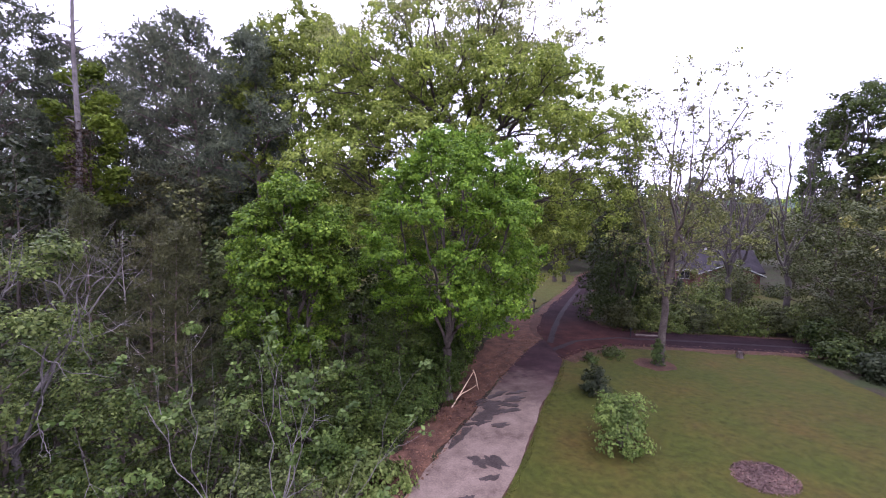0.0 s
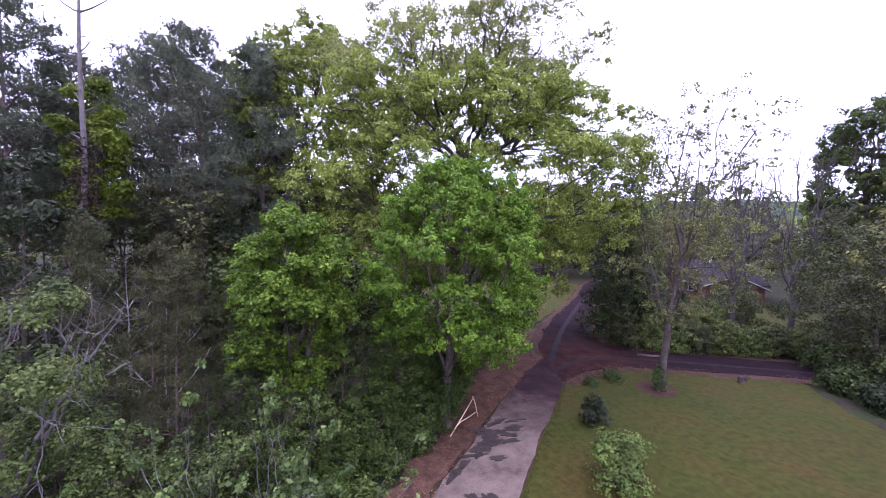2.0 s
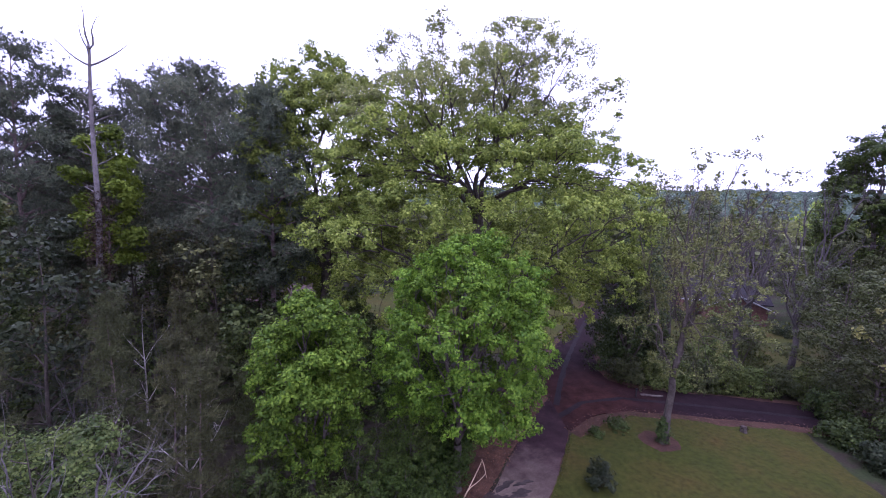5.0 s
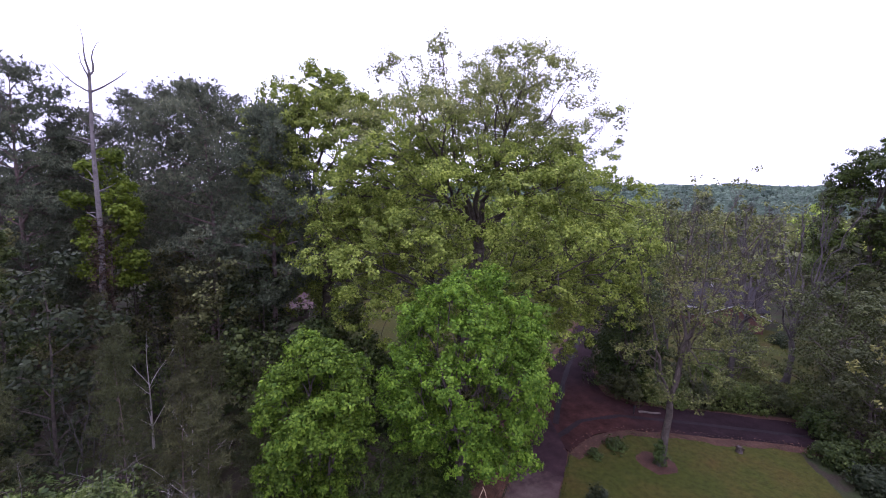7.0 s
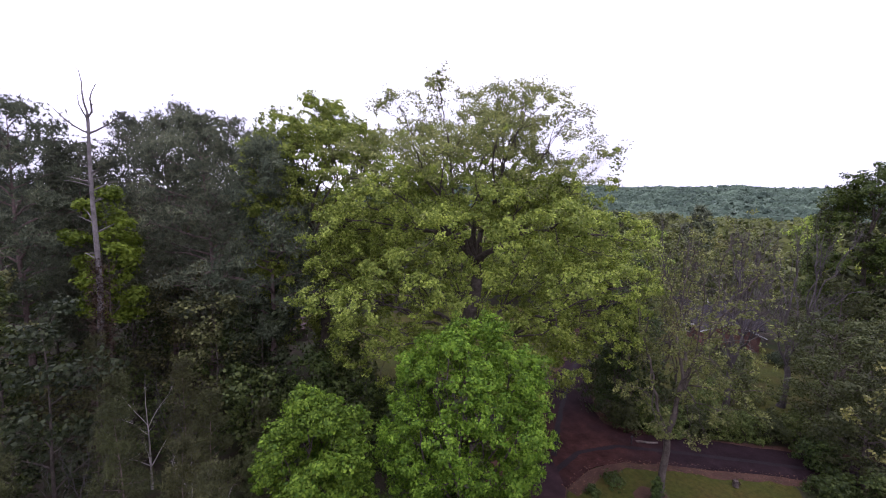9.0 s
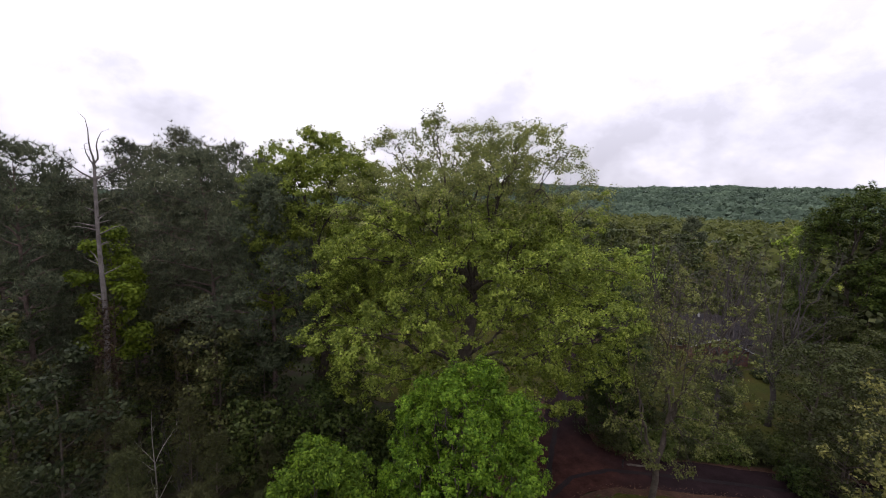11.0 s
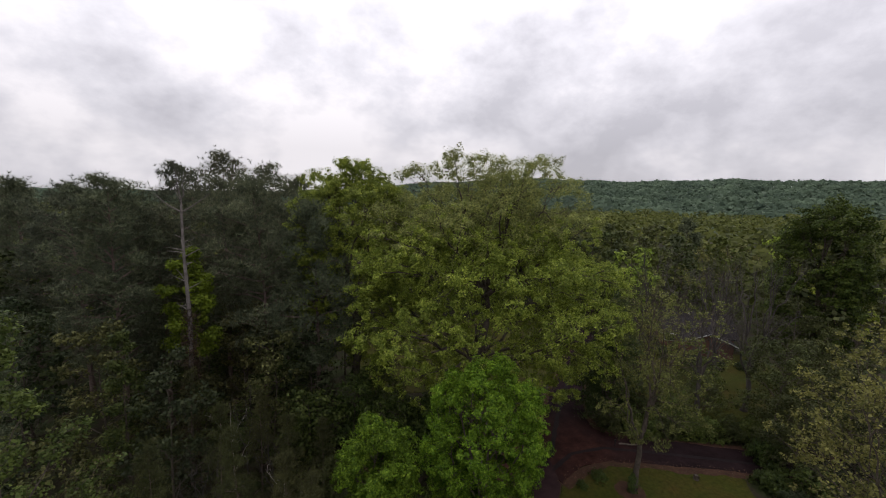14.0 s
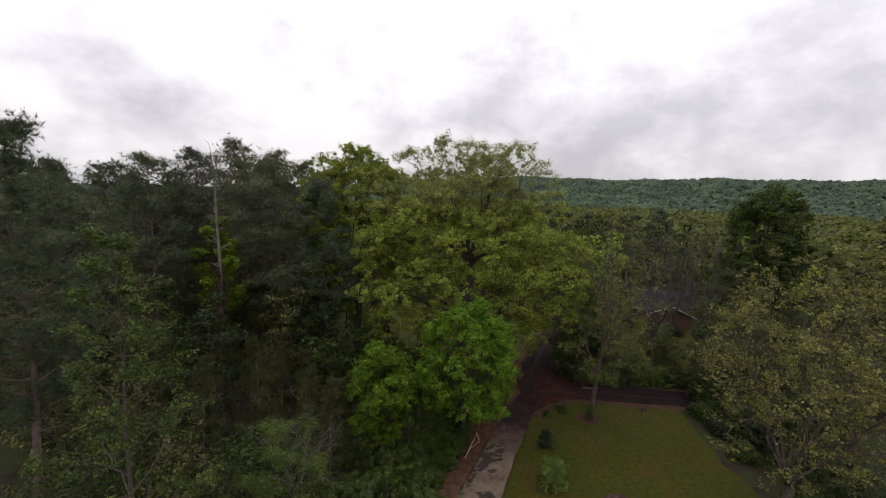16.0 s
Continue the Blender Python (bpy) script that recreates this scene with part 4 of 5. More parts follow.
# undergrowth: along the verge, under the maples and through the wood
for i, (x, y, h, r, kind) in enumerate((
        (3.2, 18.9, 2.8, 1.5, 1), (1.0, 15.6, 2.6, 1.4, 0), (-0.5, 14.4, 3.2, 1.5, 1), (-2.6, 13.4, 3.4, 1.6, 0), (4.6, 22.0, 3.0, 1.6, 1), (-3.6, 12.0, 3.8, 1.7, 1), (1.0, 17.0, 5.2, 2.2, 1), (-1.4, 15.6, 5.4, 2.0, 0), (2.2, 20.5, 4.2, 1.8, 0),
        (-5.2, 10.4, 3.8, 1.8, 0), (-6.8, 9.2, 4.6, 2.0, 1), (-8.6, 6.4, 4.6, 2.0, 0), (-6.2, 5.4, 3.6, 1.8, 1), (-3.2, 8.2, 2.8, 1.6, 0), (-11.0, 5.0, 5.0, 2.2, 1), (-13.6, 9.6, 5.6, 2.4, 0), (-9.2, 11.0, 5.4, 2.1, 1), (-13.5, 14, 5.6, 2.3, 1),
        (-5.4, 13.6, 5.0, 1.9, 1), (-4.0, 18.4, 4.0, 2.0, 0), (-16.8, 12.6, 6.2, 2.4, 0), (-19.6, 17.4, 6.0, 2.5, 1), (-8.6, 26.2, 3.2, 1.9, 0), (-15.6, 28.6, 5.0, 2.4, 1), (-22.6, 20.0, 6.5, 2.6, 0), (-12.6, 1.5, 5.0, 2.3, 1), (-14.6, 5.0, 6.0, 2.4, 0),
        (6.8, 25.6, 2.6, 1.5, 0), (-3.6, 23.6, 2.2, 1.8, 0), (-25.4, 31, 5.5, 2.6, 0), (-20.6, 33, 5.0, 2.5, 1), (-20.5, 6, 6.0, 2.6, 0), (-23.5, 11, 6.4, 2.7, 1), (-18.6, 2.0, 5.4, 2.4, 1), (-27.5, 7.5, 6.5, 2.8, 0), (-22.5, 15.5, 6.2, 2.6, 1), (-15.6, -1.6, 4.6, 2.2, 0), (-9.4, 3.2, 3.8, 1.9, 0), (-11.6, 14.4, 5.2, 2.1, 1), (-10.6, 9.6, 4.8, 2.0, 0))):
    near = x > -10 and y < 19 or x > -16 and y < 12
    shrub("woodland_shrub", x, y, 200 + i, h, r, LEAF_UNDER if i < 9 else (LEAF_NEAR if kind else LEAF_WOOD) if near else LEAF_WOOD if kind else LEAF_MID, "tangled green woodland shrub", 8, 44 if near else 12, 0.1 if near else 0.21, 0.25 if near else 0.33, 100 if near else 125, group="woodland shrubs")
for i, (x, y, h, r) in enumerate(((-15.0, 18.8, 8.6, 2.2), (-11.2, 22.2, 8.0, 2.0), (-14.6, 26.4, 8.8, 2.2))):
    crown_tree("bare_bush", x, y, 270 + i, round_crown(270 + i, 42, 3, (0, 0, h * 0.6), r, r, h * 0.4, h * 0.45, inner=0.2, spread=0.6, thick=1.0), 0.6, "leafless brown bush with thin forked twigs", None, BARK_TWIG, (6, 4, 3), 0.0045, clump=0.4, category="bush", group="bare bushes in the wood")
shrub("dry_brush", -1.9, 8.6, 240, 1.5, 1.7, None, "heap of bare brown brush by the verge", 26, bark=BARK)
shrub("ivy_patch", -0.6, 10.9, 241, 0.7, 1.5, LEAF_HEDGE, "low green ivy patch beside the straw verge", 6, 34, 0.14, 0.25, 120)
shrub("ivy_patch", -2.4, 9.4, 242, 0.9, 1.7, LEAF_HEDGE, "low green ivy patch beside the straw verge", 6, 34, 0.14, 0.25, 130)

for i, (x, y, h, r) in enumerate(((1.5, 14.7, 1.8, 1.0), (2.7, 16.5, 2.4, 1.1), (0.2, 13.2, 1.4, 0.9), (4.0, 19.2, 2.2, 1.1), (2.6, 17.2, 3.6, 1.5), (-1.4, 12.8, 1.9, 1.1), (5.4, 22.9, 1.9, 1.0), (0.4, 15.6, 4.0, 1.5), (-1.8, 11.3, 1.6, 1.1), (3.1, 17.7, 3.8, 1.3), (4.5, 20.2, 3.2, 1.3), (1.9, 15.8, 2.9, 1.1))):
    shrub("verge_shrub", x, y, 260 + i, h, r, LEAF_UNDER, "fresh green shrub under the maple at the verge", 7, 38, 0.1, 0.24, 90, group="shrubs at the verge")

# ---- lawn and lane on the right ----
crown_tree("lawn_tree", 17.4, 19.2, 24, round_crown(24, 190, 4, (1.4, 0.3, 11.4), 4.6, 4.2, 8.6, 8.0, inner=0.3, spread=0.8, thick=0.9, blunt=0.7), 4.2, "slender lawn tree with sparse budding leaf sprays", LEAF_BUD, BARK, (3, 4, 4, 3), 0.0066, 40, 0.24, 0.15, 3, thin=(10.0, 22.0), lean=(0.35, 0.1), full=0.62)
shrub("ivy_collar", 17.4, 19.15, 243, 1.7, 0.35, LEAF_WOOD, "dark ivy climbing the foot of the lawn tree", 5, 30, 0.12, 0.2, 40)
crown_tree("budding_tree", 28.6, 31.0, 71, round_crown(71, 80, 4, (0, 0, 8.0), 3.8, 3.6, 5.0, 5.4, inner=0.3, spread=0.7, thick=0.8), 2.6, "budding tree behind the hedge with olive leaves", LEAF_BUD, BARK, (5, 4, 4), 0.0065, 16, 0.35, 0.17, 2, full=0.6)
crown_tree("budding_tree", 25.6, 29.6, 72, round_crown(72, 60, 4, (0, 0, 8.6), 3.2, 3.2, 5.0, 4.6, inner=0.3, spread=0.7, thick=0.8), 3.2, "budding tree behind the hedge with olive leaves", LEAF_BUD, BARK, (5, 4, 4), 0.0065, 14, 0.35, 0.17, 2, full=0.55)
crown_tree("budding_tree", 24.8, 6.0, 25, round_crown(25, 330, 4, (0, 0, 10.6), 7.2, 7.0, 8.6, 8.0, inner=0.3, spread=0.8, thick=0.8), 2.4, "big budding tree with sparse olive leaf clusters", LEAF_BUD, BARK, (7, 5, 4, 4), 0.0062, 22, 0.3, 0.19, 2, full=0.75)
for i, (x, y, h, r) in enumerate(((31.5, 28, 17.6, 3.2), (38.6, 28.6, 19.5, 3.8), (41.5, 36, 17, 3.4), (33, 38, 18, 3.4))):
    crown_tree("bare_tree", x, y, 300 + i, round_crown(300 + i, 100, 4, (0, 0, h * 0.64), r * 1.15, r * 1.15, h * 0.46, h * 0.34, inner=0.35, spread=0.7, thick=1.0, blunt=0.75), 4.2, "leafless grey tree with fine upright twigs", None, BARK_TWIG, (6, 5, 4), 0.0105, clump=0.5, group="bare trees behind the hedge")
shrub("cedar_bush", 22.4, 30.4, 43, 14.2, 3.3, LEAF_CEDAR, "dense dark evergreen beside the lane", 9, 30, 0.22, 0.5, 520)
shrub("cedar_bush", 24.6, 33.6, 44, 8.5, 2.6, LEAF_CEDAR, "dense dark evergreen beside the lane", 8, 40, 0.2, 0.5, 380)
for i in range(9):
    shrub("hedge_bush", 20.6 + 1.9 * i, 27.5 - 0.56 * i, 50 + i, 2.4 + 0.3 * math.sin(2.1 * i), 1.5, LEAF_HEDGE if i % 3 else LEAF_EDGE, "leafy green hedge bush along the lane", 7, 24, 0.15, 0.32, 130, group="hedge along the lane")
crown_tree("evergreen_oak", 52.6, 32.6, 23, lobed(23, 80, 16, (0, 0, 14.4), 6.0, 6.0, 11.8, 11.0, 1.8, cap=0.6), 4.0, "big dark green evergreen oak", LEAF_UNDER, BARK, (7, 5, 4), 0.013, 74, 0.5, 0.23, 1)
for i, (x, y, h, r, kind) in enumerate(((35.5, 22.6, 11.2, 3.4, 0), (33.0, 18.4, 7.6, 2.8, 1), (38.5, 18.6, 9.5, 3.2, 1), (42, 24, 11, 3.4, 0), (40, 13.5, 9.0, 3.2, 0), (47, 20, 11, 3.8, 1), (58, 43, 10, 3.4, 0), (36, 46, 11, 3.4, 1), (46, 30, 12, 3.6, 0), (34, 11, 8, 3.0, 1))):
    broadleaf("edge_tree", x, y, 320 + i, h, 1.2, r, LEAF_EDGE, BARK, "dull green tree at the edge of the lawn", 15, 6, 0, 0.16, egg, 0.85, 8, 13, 0.42, 0.19, group="trees at the lawn's edge", keep=0.85)
for i, (x, y, h, r) in enumerate(((29.6, 17.6, 1.8, 1.4), (28.8, 15.2, 1.6, 1.3), (31.2, 15.8, 3.0, 1.9), (30.2, 12.4, 2.6, 1.8), (27.6, 11.6, 1.3, 1.2), (33.4, 14.4, 4.2, 2.2), (32.2, 20.4, 2.4, 1.6), (29.8, 9.2, 3.2, 2.0), (27.0, 5.6, 2.0, 1.7), (29.4, 3.0, 2.6, 2.0), (27.6, -0.6, 2.2, 1.9), (31.4, 5.8, 3.4, 2.2), (33, 1.6, 3.4, 2.3), (30.6, -3.2, 3.0, 2.2))):
    shrub("edge_shrub", x, y, 340 + i, h, r, LEAF_DARK if i % 2 else LEAF_WOOD, "dark brush along the edge of the lawn", 7, 22, 0.18, 0.36, 110, group="brush at the lawn's edge")
for i, (x, y, h, r) in enumerate(((25.4, 28.8, 4.2, 2.0), (28.6, 27.8, 3.8, 1.9), (38.6, 24.4, 4.6, 2.2), (41.5, 22.0, 4.2, 2.0), (32.6, 28.6, 5.6, 2.3), (36.0, 31.2, 5.4, 2.3), (38.4, 35.2, 4.6, 2.2))):
    shrub("tall_shrub", x, y, 360 + i, h, r, LEAF_HEDGE if i % 2 else LEAF_EDGE, "loose green shrub behind the hedge", 7, 26, 0.17, 0.36, 130, group="shrubs behind the hedge")
for i, (x, y, h, r) in enumerate(((43.0, 41.4, 1.5, 1.5), (45.6, 39.4, 1.3, 1.4), (40.4, 44.4, 1.6, 1.5), (49.0, 37.6, 1.4, 1.4))):
    shrub("foundation_shrub", x, y, 370 + i, h, r, LEAF_DARK, "dark rounded shrub along the house wall", 6, 18, 0.18, 0.32, 80, group="shrubs along the house")
shrub("light_bush", 9.4, 11.3, 41, 2.4, 1.2, LEAF_BUSH, "pale green leafy bush on the lawn", 10, 26, 0.12, 0.24, 90)
shrub("dark_bush", 11.1, 15.9, 42, 1.5, 0.85, LEAF_DARK, "small dark green bush on the lawn", 7, 30, 0.11, 0.2, 40)
shrub("low_plant", 13.4, 20.3, 44, 0.5, 0.5, LEAF_WOOD, "low green plant by the driveway corner", 5, 20, 0.1, 0.15, 20)
shrub("low_plant", 15.5, 21.1, 45, 0.55, 0.85, LEAF_WOOD, "low green plant by the driveway corner", 6, 22, 0.1, 0.16, 40)

# twin trees on the far lawn, a sapling there
for x, y, seed in ((26.6, 52.2, 91), (28.0, 51.8, 92)):
    broadleaf("twin_tree", x, y, seed, 16.5, 6.5, 3.6, LEAF_OAK, BARK, "slender dark-stemmed tree on the far lawn", 14, 6, 3, 0.24, oval, 0.8, 6, 9, 0.5, 0.3, group="twin trees by the lane", keep=0.8)
broadleaf("lawn_sapling", 2.6, 39.6, 93, 6.0, 2.4, 1.2, LEAF_OAK, BARK, "thin sapling standing on the far lawn", 8, 4, 2, 0.06, oval, 0.0, 0, 6, 0.3, 0.2, keep=0.6)

# wood that fills the middle distance: a few trees, each built once and set out again
def far_stand():
    rng = np.random.default_rng(77)
    firsts = []
    for k, (h, r, leaf) in enumerate(((15, 4.6, LEAF_OAK), (14, 4.4, LEAF_FAR), (16, 4.8, LEAF_EDGE), (13.5, 4.2, LEAF_BUD))):
        firsts.append(broadleaf("wood_tree", 44 + 9 * k, 58 + 4 * k, 400 + k, h, 2.0, r, leaf, BARK, "green broad-leaved tree of the wood beyond", 14, 5, 0, 0.22, egg, 1.2, 5, 4, 0.65, 0.68, group="trees of the wood beyond"))
    firsts.append(pine("wood_pine", 72, 76, 404, 19, 7, 3.6, "dark pine standing in the wood beyond", tufts=400, blades=7, size=1.3, limbs=16, subs=3, twigs=0, group="pines beyond"))
    done = [(44 + 9 * k, 58 + 4 * k) for k in range(4)] + [(72, 76)]
    for n, (x, y) in enumerate(((-6, 71), (3, 75), (11, 70), (19, 76), (26, 70), (34, 74), (41, 66), (15, 84), (30, 84))):
        copy_thing(firsts[n % 4], pose(x, y, 0, 0, 0, 70 * n)).scale = (1.2, 1.2, 1.15)
        done.append((x, y))
    tries = 0
    while len(done) < 88 and tries < 4000:
        tries += 1
        a, d = radians(rng.uniform(-14, 78)), rng.uniform(52, 125)
        if len(done) % 3 == 0:
            a, d = radians(rng.uniform(-66, -6)), rng.uniform(58, 100)
        x, y = d * math.sin(a), d * math.cos(a)
        if any((x - p) ** 2 + (y - q) ** 2 < 30 for p, q in done) or (-10 < x < 36 and y < 66) or (37 < x < 62 and 34 < y < 57):
            continue
        k = 4 if rng.uniform() < 0.06 or (x < -12 and rng.uniform() < 0.35) else int(rng.integers(0, 4))
        f = rng.uniform(0.85, 1.15)
        m = pose(x, y, 0, 0, 0, rng.uniform(0, 360))
        ob = copy_thing(firsts[k], m)
        ob.scale = (f, f, f * rng.uniform(0.92, 1.08))
        done.append((x, y))


far_stand()


def canopy(name, label, count, seed, inner, outer, low, high, cards, size, leaf, spread, front=0.0):
    """Far woods: crowns of many leaf sprays on the ground's slope."""
    rng = np.random.default_rng(seed)
    a = np.radians(rng.uniform(low, high, count))
    d = np.sqrt(rng.uniform(inner ** 2, outer ** 2, count))
    x, y = d * np.sin(a), d * np.cos(a)
    h = rng.uniform(9, 19, count)
    z = terrain(x, y)
    where = np.repeat(np.arange(count), cards)
    way = unit(rng.normal(size=(len(where), 3)) + (0, 0, 0.5))
    r = rng.uniform(0.75, 1.25, count)[where][:, None]
    at = np.stack([x, y, z + h * 0.5], 1)[where] + way * r * np.array((spread, spread, spread * 0.95)) * rng.uniform(0.55, 1.0, (len(where), 1))
    ob = put(name, faces_mesh(name, leaves(rng, at, size, size * 0.75, 0.3, way * (1 - 0.7 * front) + unit(np.stack([-x, -y, np.hypot(x, y) * 0.8], 1))[where] * front), 4), leaf)
    tagged(ob, label, "woods", "", "stuff")


canopy("far_woods", "green spring woods spreading over the flat land", 2400, 9, 76, 460, -62, 84, 40, 2.0, LEAF_FAR, 4.8, 0.6)
canopy("ridge_woods", "wooded slope of the long ridge, distance haze in its blue-green colour", 8600, 10, 440, 1230, -40, 84, 14, 5.2, LEAF_RIDGE_HAZY, 5.8, 1.0)


# ---- built things ----
def box(bm, x0, x1, y0, y1, z0, z1, bevel=0.0):
    made = bmesh.ops.create_cube(bm, size=1.0)["verts"]
    for v in made:
        v.co = ((x0 + x1) / 2 + v.co.x * (x1 - x0), (y0 + y1) / 2 + v.co.y * (y1 - y0), (z0 + z1) / 2 + v.co.z * (z1 - z0))
    if bevel:
        edges = list({e for v in made for e in v.link_edges})
        bmesh.ops.bevel(bm, geom=edges, offset=bevel, segments=2, affect="EDGES")


def gable_roof(bm, x0, x1, y0, y1, eave, ridge, over, thick, along="x"):
    """Two thick slopes with overhangs; the ridge runs along x or y."""
    def point(a, b, z):
        return (a, b, z) if along == "x" else (b, a, z)

    (a0, a1), (b0, b1) = ((x0, x1), (y0, y1)) if along == "x" else ((y0, y1), (x0, x1))
    mid, drop = (b0 + b1) / 2, (ridge - eave) / ((b1 - b0) / 2) * over
    rows = ((b0 - over, eave - drop), (mid, ridge), (b1 + over, eave - drop))
    lower = [[bm.verts.new(point(a, b, z)) for b, z in rows] for a in (a0 - over, a1 + over)]
    upper = [[bm.verts.new(point(a, b, z + thick)) for b, z in rows] for a in (a0 - over, a1 + over)]
    for i in range(2):
        bm.faces.new((upper[0][i], upper[0][i + 1], upper[1][i + 1], upper[1][i]))
        bm.faces.new((lower[0][i], lower[1][i], lower[1][i + 1], lower[0][i + 1]))
        for k in range(2):
            bm.faces.new((lower[k][i], lower[k][i + 1], upper[k][i + 1], upper[k][i]))
    for i in (0, 2):
        bm.faces.new((lower[0][i], upper[0][i], upper[1][i], lower[1][i]))
    bmesh.ops.recalc_face_normals(bm, faces=bm.faces[:])


def gable_wall(bm, x0, x1, y, z0, eave, ridge, thick):
    ring = ((x0, z0), (x1, z0), (x1, eave), ((x0 + x1) / 2, ridge), (x0, eave))
    front, back = [bm.verts.new((x, y, z)) for x, z in ring], [bm.verts.new((x, y + thick, z)) for x, z in ring]
    bm.faces.new(front)
    bm.faces.new(back[::-1])
    for i in range(5):
        bm.faces.new((front[i], back[i], back[(i + 1) % 5], front[(i + 1) % 5]))
    bmesh.ops.recalc_face_normals(bm, faces=bm.faces[:])


def brick_house(x, y, turn):
    house = thing("brick_house", x, y, "low red-brick house with a dark shingle roof and white trim", "house")
    house.rotation_euler, house.scale = (0, 0, radians(turn)), (1.3, 1.3, 1.3)
    bm = bmesh.new()
    box(bm, -4.4, 3.4, 2.5, 8.5, 0, 2.0)
    part("wall", bm, BRICK, house)
    bm = bmesh.new()
    gable_wall(bm, -2.6, 2.6, 0, 0, 1.7, 2.8, 2.6)
    part("porch_wall", bm, BRICK, house)
    bm = bmesh.new()
    gable_roof(bm, -4.4, 3.4, 2.5, 8.5, 2.0, 3.9, 0.45, 0.14)
    roof = part("roof", bm, SHINGLE, house)
    bm = bmesh.new()
    box(bm, -1.0, -0.78, 5.0, 5.22, 3.3, 4.2, 0.03)
    part("vent_pipe", bm, WHITE_PAINT, roof, "white vent pipe")
    bm = bmesh.new()
    gable_roof(bm, -2.6, 2.6, 0, 4.2, 1.72, 2.82, 0.35, 0.12, "y")
    part("porch_roof", bm, SHINGLE, house)
    for side in (-1, 1):
        bm = bmesh.new()
        a, b = Vector((side * 2.98, -0.38, 1.56)), Vector((0, -0.38, 2.84))
        for p, q in ((a, b),):
            vs = [bm.verts.new((*(c + Vector((0, dy, dz))),)) for c in (p, q) for dy in (0, -0.05) for dz in (0.04, 0.15)]
            for f in ((0, 1, 5, 4), (2, 6, 7, 3), (0, 4, 6, 2), (1, 3, 7, 5), (0, 2, 3, 1), (4, 5, 7, 6)):
                bm.faces.new([vs[k] for k in f])
        bmesh.ops.recalc_face_normals(bm, faces=bm.faces[:])
        part("fascia", bm, WHITE_PAINT, house, "white fascia board")
    bm = bmesh.new()
    box(bm, -4.85, -2.9, 2.0, 2.06, 1.66, 1.84, 0.01)
    part("gutter", bm, WHITE_PAINT, house, "white gutter")
    for wx in (-3.6,):
        bm = bmesh.new()
        box(bm, wx - 0.55, wx + 0.55, 2.44, 2.52, 0.7, 1.75, 0.01)
        window = part("window", bm, WHITE_PAINT, house)
        for k in (-1, 1):
            bm = bmesh.new()
            box(bm, wx + k * 0.28 - 0.24, wx + k * 0.28 + 0.24, 2.415, 2.435, 0.8, 1.65)
            part("pane", bm, PANE, window)
    return house


brick_house(47.4, 42.8, -28)


def shed(x, y, turn):
    ob = thing("shed", x, y, "low dark shed with a brown roof under the pines", "shed")
    ob.rotation_euler = (0, 0, radians(turn))
    bm = bmesh.new()
    box(bm, -3.6, 3.6, 0, 4.6, 0, 1.9)
    part("wall", bm, POST_WOOD, ob)
    bm = bmesh.new()
    gable_roof(bm, -3.6, 3.6, 0, 4.6, 1.9, 3.2, 0.5, 0.1)
    part("roof", bm, RUSTY_ROOF, ob, "brown metal roof")
    bm = bmesh.new()
    box(bm, -0.6, 0.6, -0.06, -0.01, 0.02, 1.75, 0.01)
    part("door", bm, BLACK_PAINT, ob)


shed(-13.2, 50.5, 8)


def mailbox(x, y):
    ob = thing("mailbox", x, y, "black rounded mailbox on a short dark post", "mailbox")
    bm = bmesh.new()
    box(bm, -0.05, 0.05, -0.05, 0.05, -0.2, 1.02, 0.008)
    part("post", bm, POST_WOOD, ob)
    bm = bmesh.new()
    ring = [(-0.11, 1.03), (0.11, 1.03)] + [(0.11 * math.cos(a), 1.17 + 0.11 * math.sin(a)) for a in np.linspace(0, math.pi, 9)]
    front, back = [bm.verts.new((px, -0.27, pz)) for px, pz in ring], [bm.verts.new((px, 0.27, pz)) for px, pz in ring]
    bm.faces.new(front)
    bm.faces.new(back[::-1])
    for i in range(len(ring)):
        bm.faces.new((front[i], back[i], back[(i + 1) % len(ring)], front[(i + 1) % len(ring)]))
    bmesh.ops.recalc_face_normals(bm, faces=bm.faces[:])
    shell = part("shell", bm, BLACK_PAINT, ob)
    bm = bmesh.new()
    box(bm, 0.115, 0.127, -0.06, 0.14, 1.16, 1.2, 0.003)
    part("flag", bm, BRICK, shell, "small red signal flag")


mailbox(15.6, 34.2)


def post(name, x, y, height, wide, label, category, mat, lean=0.0, cap=None):
    ob = thing(name, x, y, label, category)
    bm = bmesh.new()
    bmesh.ops.create_cone(bm, cap_ends=True, segments=10, radius1=wide, radius2=wide * 0.85, depth=height + 0.2)
    for v in bm.verts:
        v.co.z += height / 2 - 0.1
        v.co.x += lean * v.co.z
    part("shaft", bm, mat, ob)
    if cap:
        bm = bmesh.new()
        box(bm, -wide * 1.5 + lean * height, wide * 1.5 + lean * height, -wide * 1.2, wide * 1.2, height - 0.16, height, 0.01)
        part("cap", bm, cap, ob)


post("tall_post", 14.3, 33.0, 3.3, 0.11, "tall dark wooden post beside the lane", "post", POST_WOOD)
post("short_post", 12.6, 31.4, 1.5, 0.1, "short dark wooden post at the wood's edge", "post", POST_WOOD, 0.03)
post("lane_marker", 19.6, 24.9, 0.75, 0.05, "small black marker post beside the lane", "marker post", BLACK_PAINT, 0.0, BLACK_PAINT)


